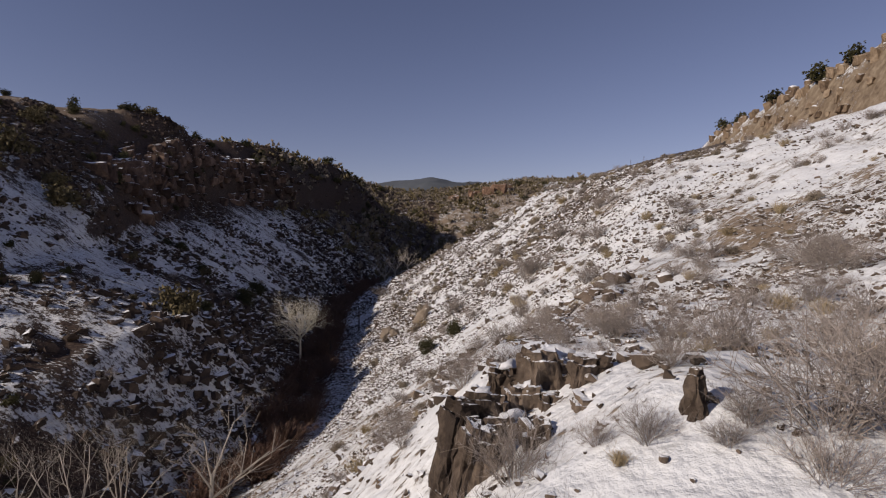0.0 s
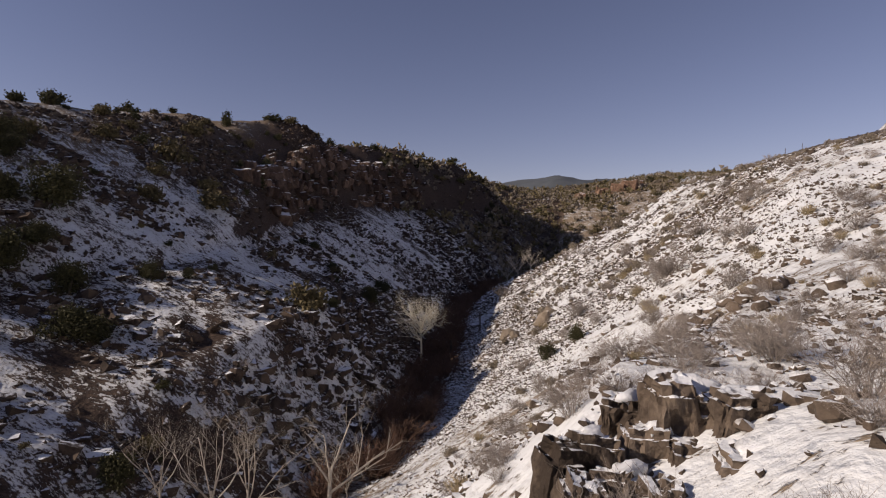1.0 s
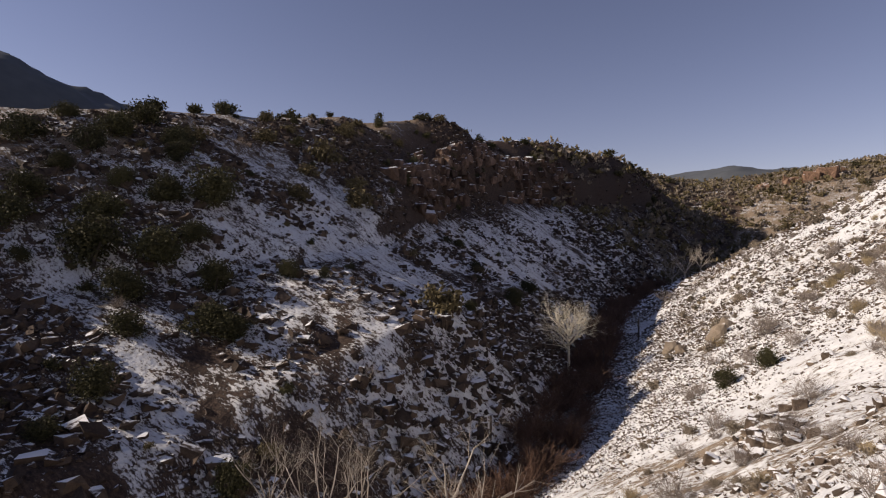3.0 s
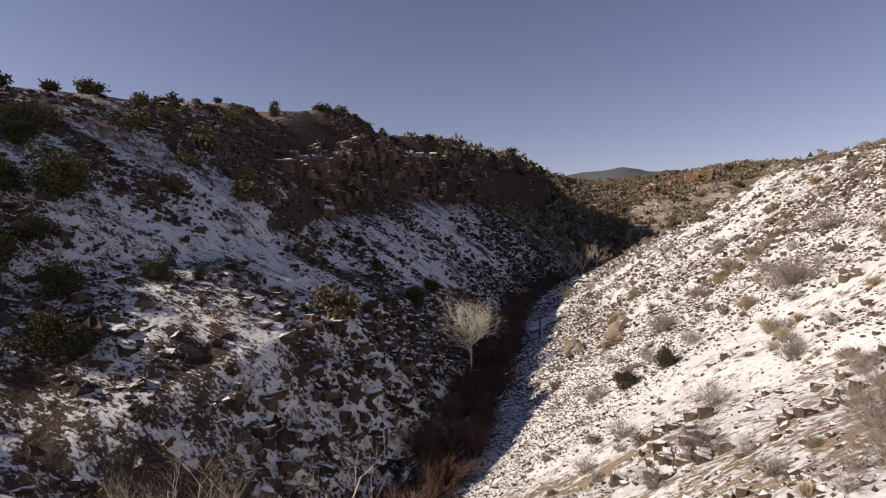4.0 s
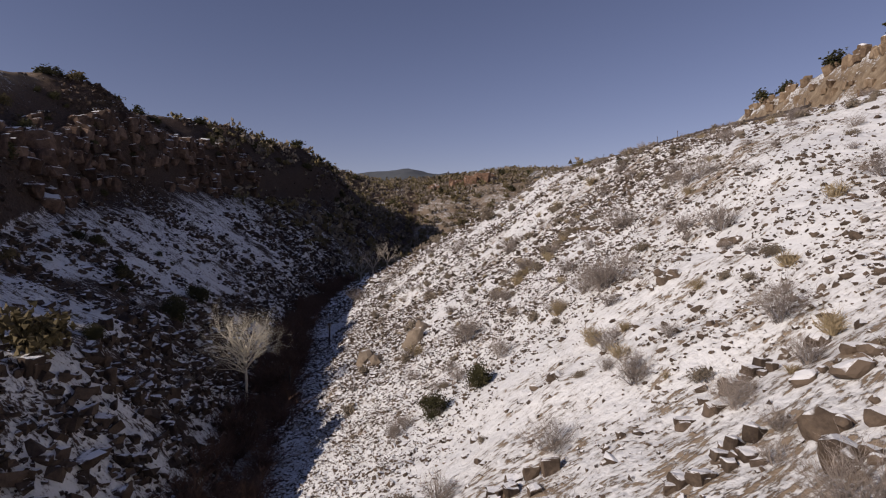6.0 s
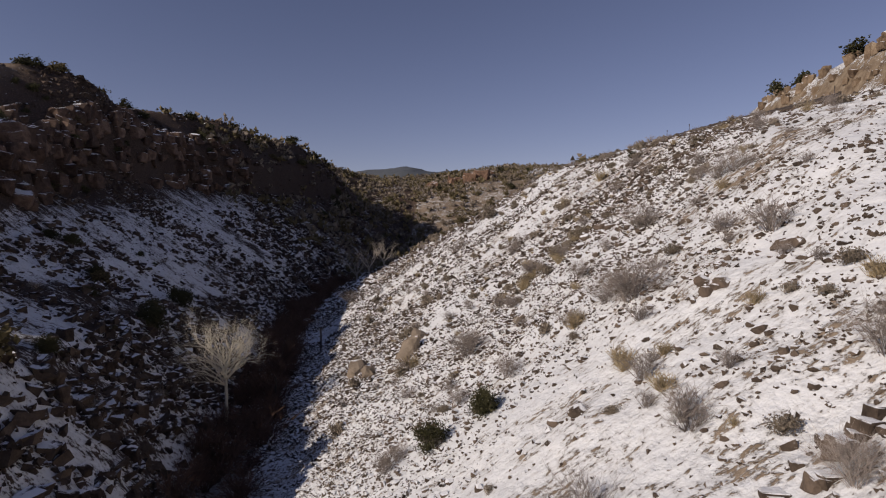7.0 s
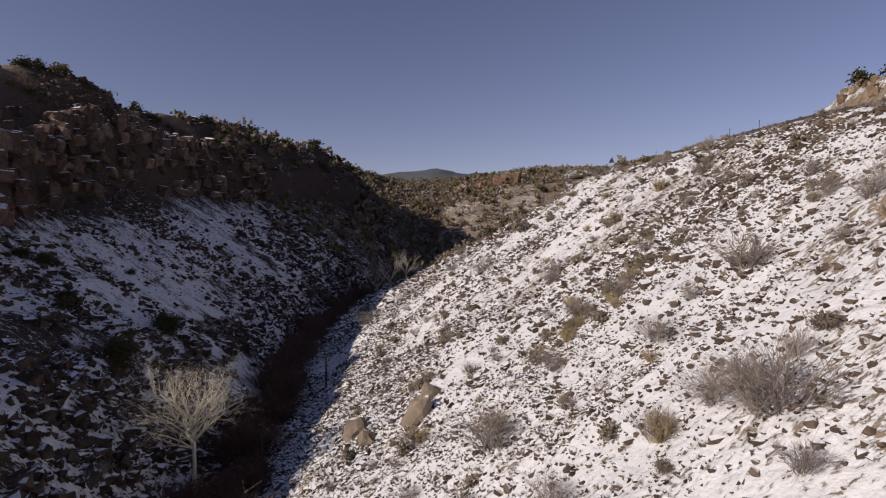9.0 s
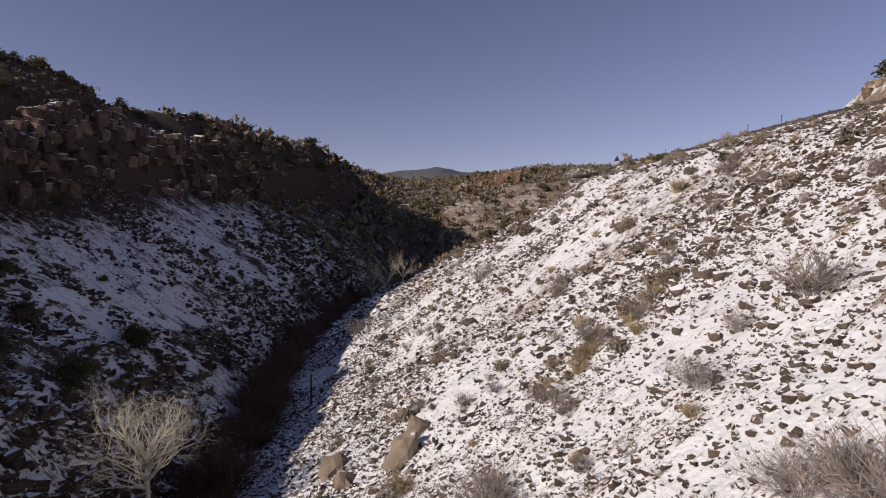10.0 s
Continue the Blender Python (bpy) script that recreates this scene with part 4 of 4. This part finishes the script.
def far_scrub(n, material, label):
    per = 12
    xs, ys = rng.uniform(-60, 120, n), rng.uniform(150, 400, n)
    w = rng.uniform(1.0, 3.2, n)
    base = np.stack([xs, ys, height(xs, ys) + 0.4 * w], -1)
    c = np.repeat(base, per, 0) + rng.normal(size=(n * per, 3)) * np.repeat(w, per)[:, None] * (0.32, 0.32, 0.24)
    v, f = many(TETRA[None] + (rng.rand(6, 4, 3) - 0.5) * 0.4, TETRA_F, c, random_frames(n * per, np.repeat(w, per) * rng.uniform(0.14, 0.26, n * per), 1.2, 0.9))
    tagged(array_object("far_scrub", v, f, material), label, "scrub", kind="stuff")


far_scrub(2000, SAGE, "dense dry brown scrub covering the canyon head")
far_scrub(1700, OLIVE, "dark olive scrub between the rocks of the canyon head")
for kind in GREYBRUSH + OLDBRUSH + TUFTS + JUNIPERS + SCRUBS + WILLOWS + HERO + FINEBRUSH + FINEJUNIPERS:
    if kind.name not in SOWN:
        for ob in (*kind.children, kind):
            bpy.data.objects.remove(ob)

# ---- bare trees ----
def grow(acc, fine, r, p, d, length, rad, depth, droop=0.0):
    """A limb that tapers, bends and forks."""
    pts, radii = [p], [rad]
    segs = 4 if depth > 1 else 2
    for k in range(segs):
        d = d + (r.rand(3) - 0.5) * 0.34 + np.array([0, 0, 0.05 - droop])
        d = d / np.linalg.norm(d)
        pts.append(pts[-1] + d * length / segs)
        radii.append(rad * (1 - 0.5 * (k + 1) / segs))
    tube(acc if depth > 1 else fine, pts, radii, 6 if depth > 2 else 4 if depth > 1 else 3)
    if depth == 0:
        return
    for k in range(3 if depth > 2 else 4 if depth > 1 else 6):
        i = r.randint(1 if depth < 3 else 2, len(pts))
        side = np.cross(d, r.normal(size=3))
        side = side / (np.linalg.norm(side) + 1e-6)
        nd = d * 0.75 + side * r.uniform(0.5, 0.95) + np.array([0, 0, 0.12])
        grow(acc, fine, r, pts[i], nd / np.linalg.norm(nd), length * r.uniform(0.5, 0.75), radii[i] * 0.6, depth - 1, droop)


def bare_tree(x, y, height_m, seed, material, label, trunk=0.35, lean=(0, 0), rad=0.14, limbs=5, limb=None, spread_out=0.7, reach=1.0):
    root = tagged(new("bare_tree"), label, "tree", "bare trees in the gully")
    root.location = (x, y, ground_z(x, y) - 0.1)
    r = np.random.RandomState(seed)
    a, b = Acc(), Acc()
    top = np.array([lean[0], lean[1], 1.0]) * height_m * trunk
    tube(a, [(0, 0, -0.2), top * 0.5 + (r.rand(3) - 0.5) * 0.15, top], [rad * 1.3, rad, rad * 0.85], 8)
    for k in range(limbs):
        th = 6.28 * (k + r.rand() * 0.7) / limbs
        d = np.array([math.cos(th) * spread_out, math.sin(th) * spread_out, r.uniform(0.7, 1.3)])
        grow(a, b, r, top * r.uniform(0.68, 1.0), d / np.linalg.norm(d), height_m * (1 - trunk) * r.uniform(0.5, 0.7) * reach, rad * 0.55, 3)
    if limb is not None:
        grow(a, b, r, top * 0.62, np.array(limb) / np.linalg.norm(limb), height_m * 0.5, rad * 0.7, 2)
    part("trunk", a.mesh("trunk", material, True), root)
    tagged(part("twig_crown", b.mesh("twig_crown", material), root), kind="stuff")
    return root


bare_tree(-15.6, 65.4, 11.0, 4, PALEBARK, "leafless pale cottonwood with a rounded twiggy crown", 0.56, (0.0, 0.0), 0.12, 30, None, 1.2, 0.82)
bare_tree(-11.9, 29.8, 7.8, 12, GREYBARK, "leafless grey cottonwood with one long side limb", 0.45, (0.02, 0), 0.12, 4, (0.85, 0.1, 0.55), 0.45)
bare_tree(-17.4, 27.4, 8.0, 21, GREYBARK, "leafless grey tree with crooked spreading limbs", 0.3, (-0.05, 0), 0.09, 6, None, 0.8)
bare_tree(-16.0, 28.4, 7.4, 31, GREYBARK, "slender leafless grey tree in the gully", 0.4, (0, 0), 0.075, 5, (0.8, 0, 0.6), 0.5)
bare_tree(-19.5, 26.0, 5.6, 44, GREYBARK, "small leafless grey tree", 0.3, (0, 0), 0.07, 5)
bare_tree(-12.6, 34.0, 3.6, 45, GREYBARK, "small leafless tree beside the gully", 0.25, (0, 0), 0.05, 5)
for k, (x, y) in enumerate(((-9, 137), (-6, 139), (-12, 142))):
    bare_tree(x, y, 7.0, 51 + k, GREYBARK, "leafless tree at the bend of the gully", 0.25, (0, 0), 0.16, 6, None, 1.0)

# ---- posts ----
def post(name, x, y, tall, rad, label):
    a = Acc()
    tube(a, [(0, 0, -0.3), (0.02, 0, tall * 0.5), (0, 0.02, tall)], [rad, rad * 0.95, rad * 0.85], 8)
    ob = tagged(new(name, a.mesh(name, POSTWOOD)), label, "post")
    ob.location = (x, y, ground_z(x, y))


post("stake", -12.9, 70.5, 2.5, 0.11, "dark weathered wooden stake in the gully")
post("stake", -11.4, 86.8, 3.0, 0.11, "dark weathered wooden stake in the gully")
post("stake", -15.0, 42.4, 1.6, 0.10, "dark short wooden stake in the gully")
post("utility_pole", -92.0, 40.0, 6.0, 0.14, "pale utility pole on the snowy flat")
a = Acc()
tube(a, [(-0.9, 0, 0.05), (0, 0.05, 0.12), (0.8, 0, 0.28)], [0.10, 0.09, 0.07], 8)
tube(a, [(0.2, 0, 0.1), (0.5, 0.5, 0.35)], [0.05, 0.02], 6)
log = tagged(new("fallen_log", a.mesh("fallen_log", POSTWOOD, True)), "dark fallen log lying across the stones", "log")
log.matrix_basis = pose(6.0, 23.2, ground_z(6.0, 23.2) + 0.12, 0, -30, 30) @ Matrix.Scale(0.5, 4)
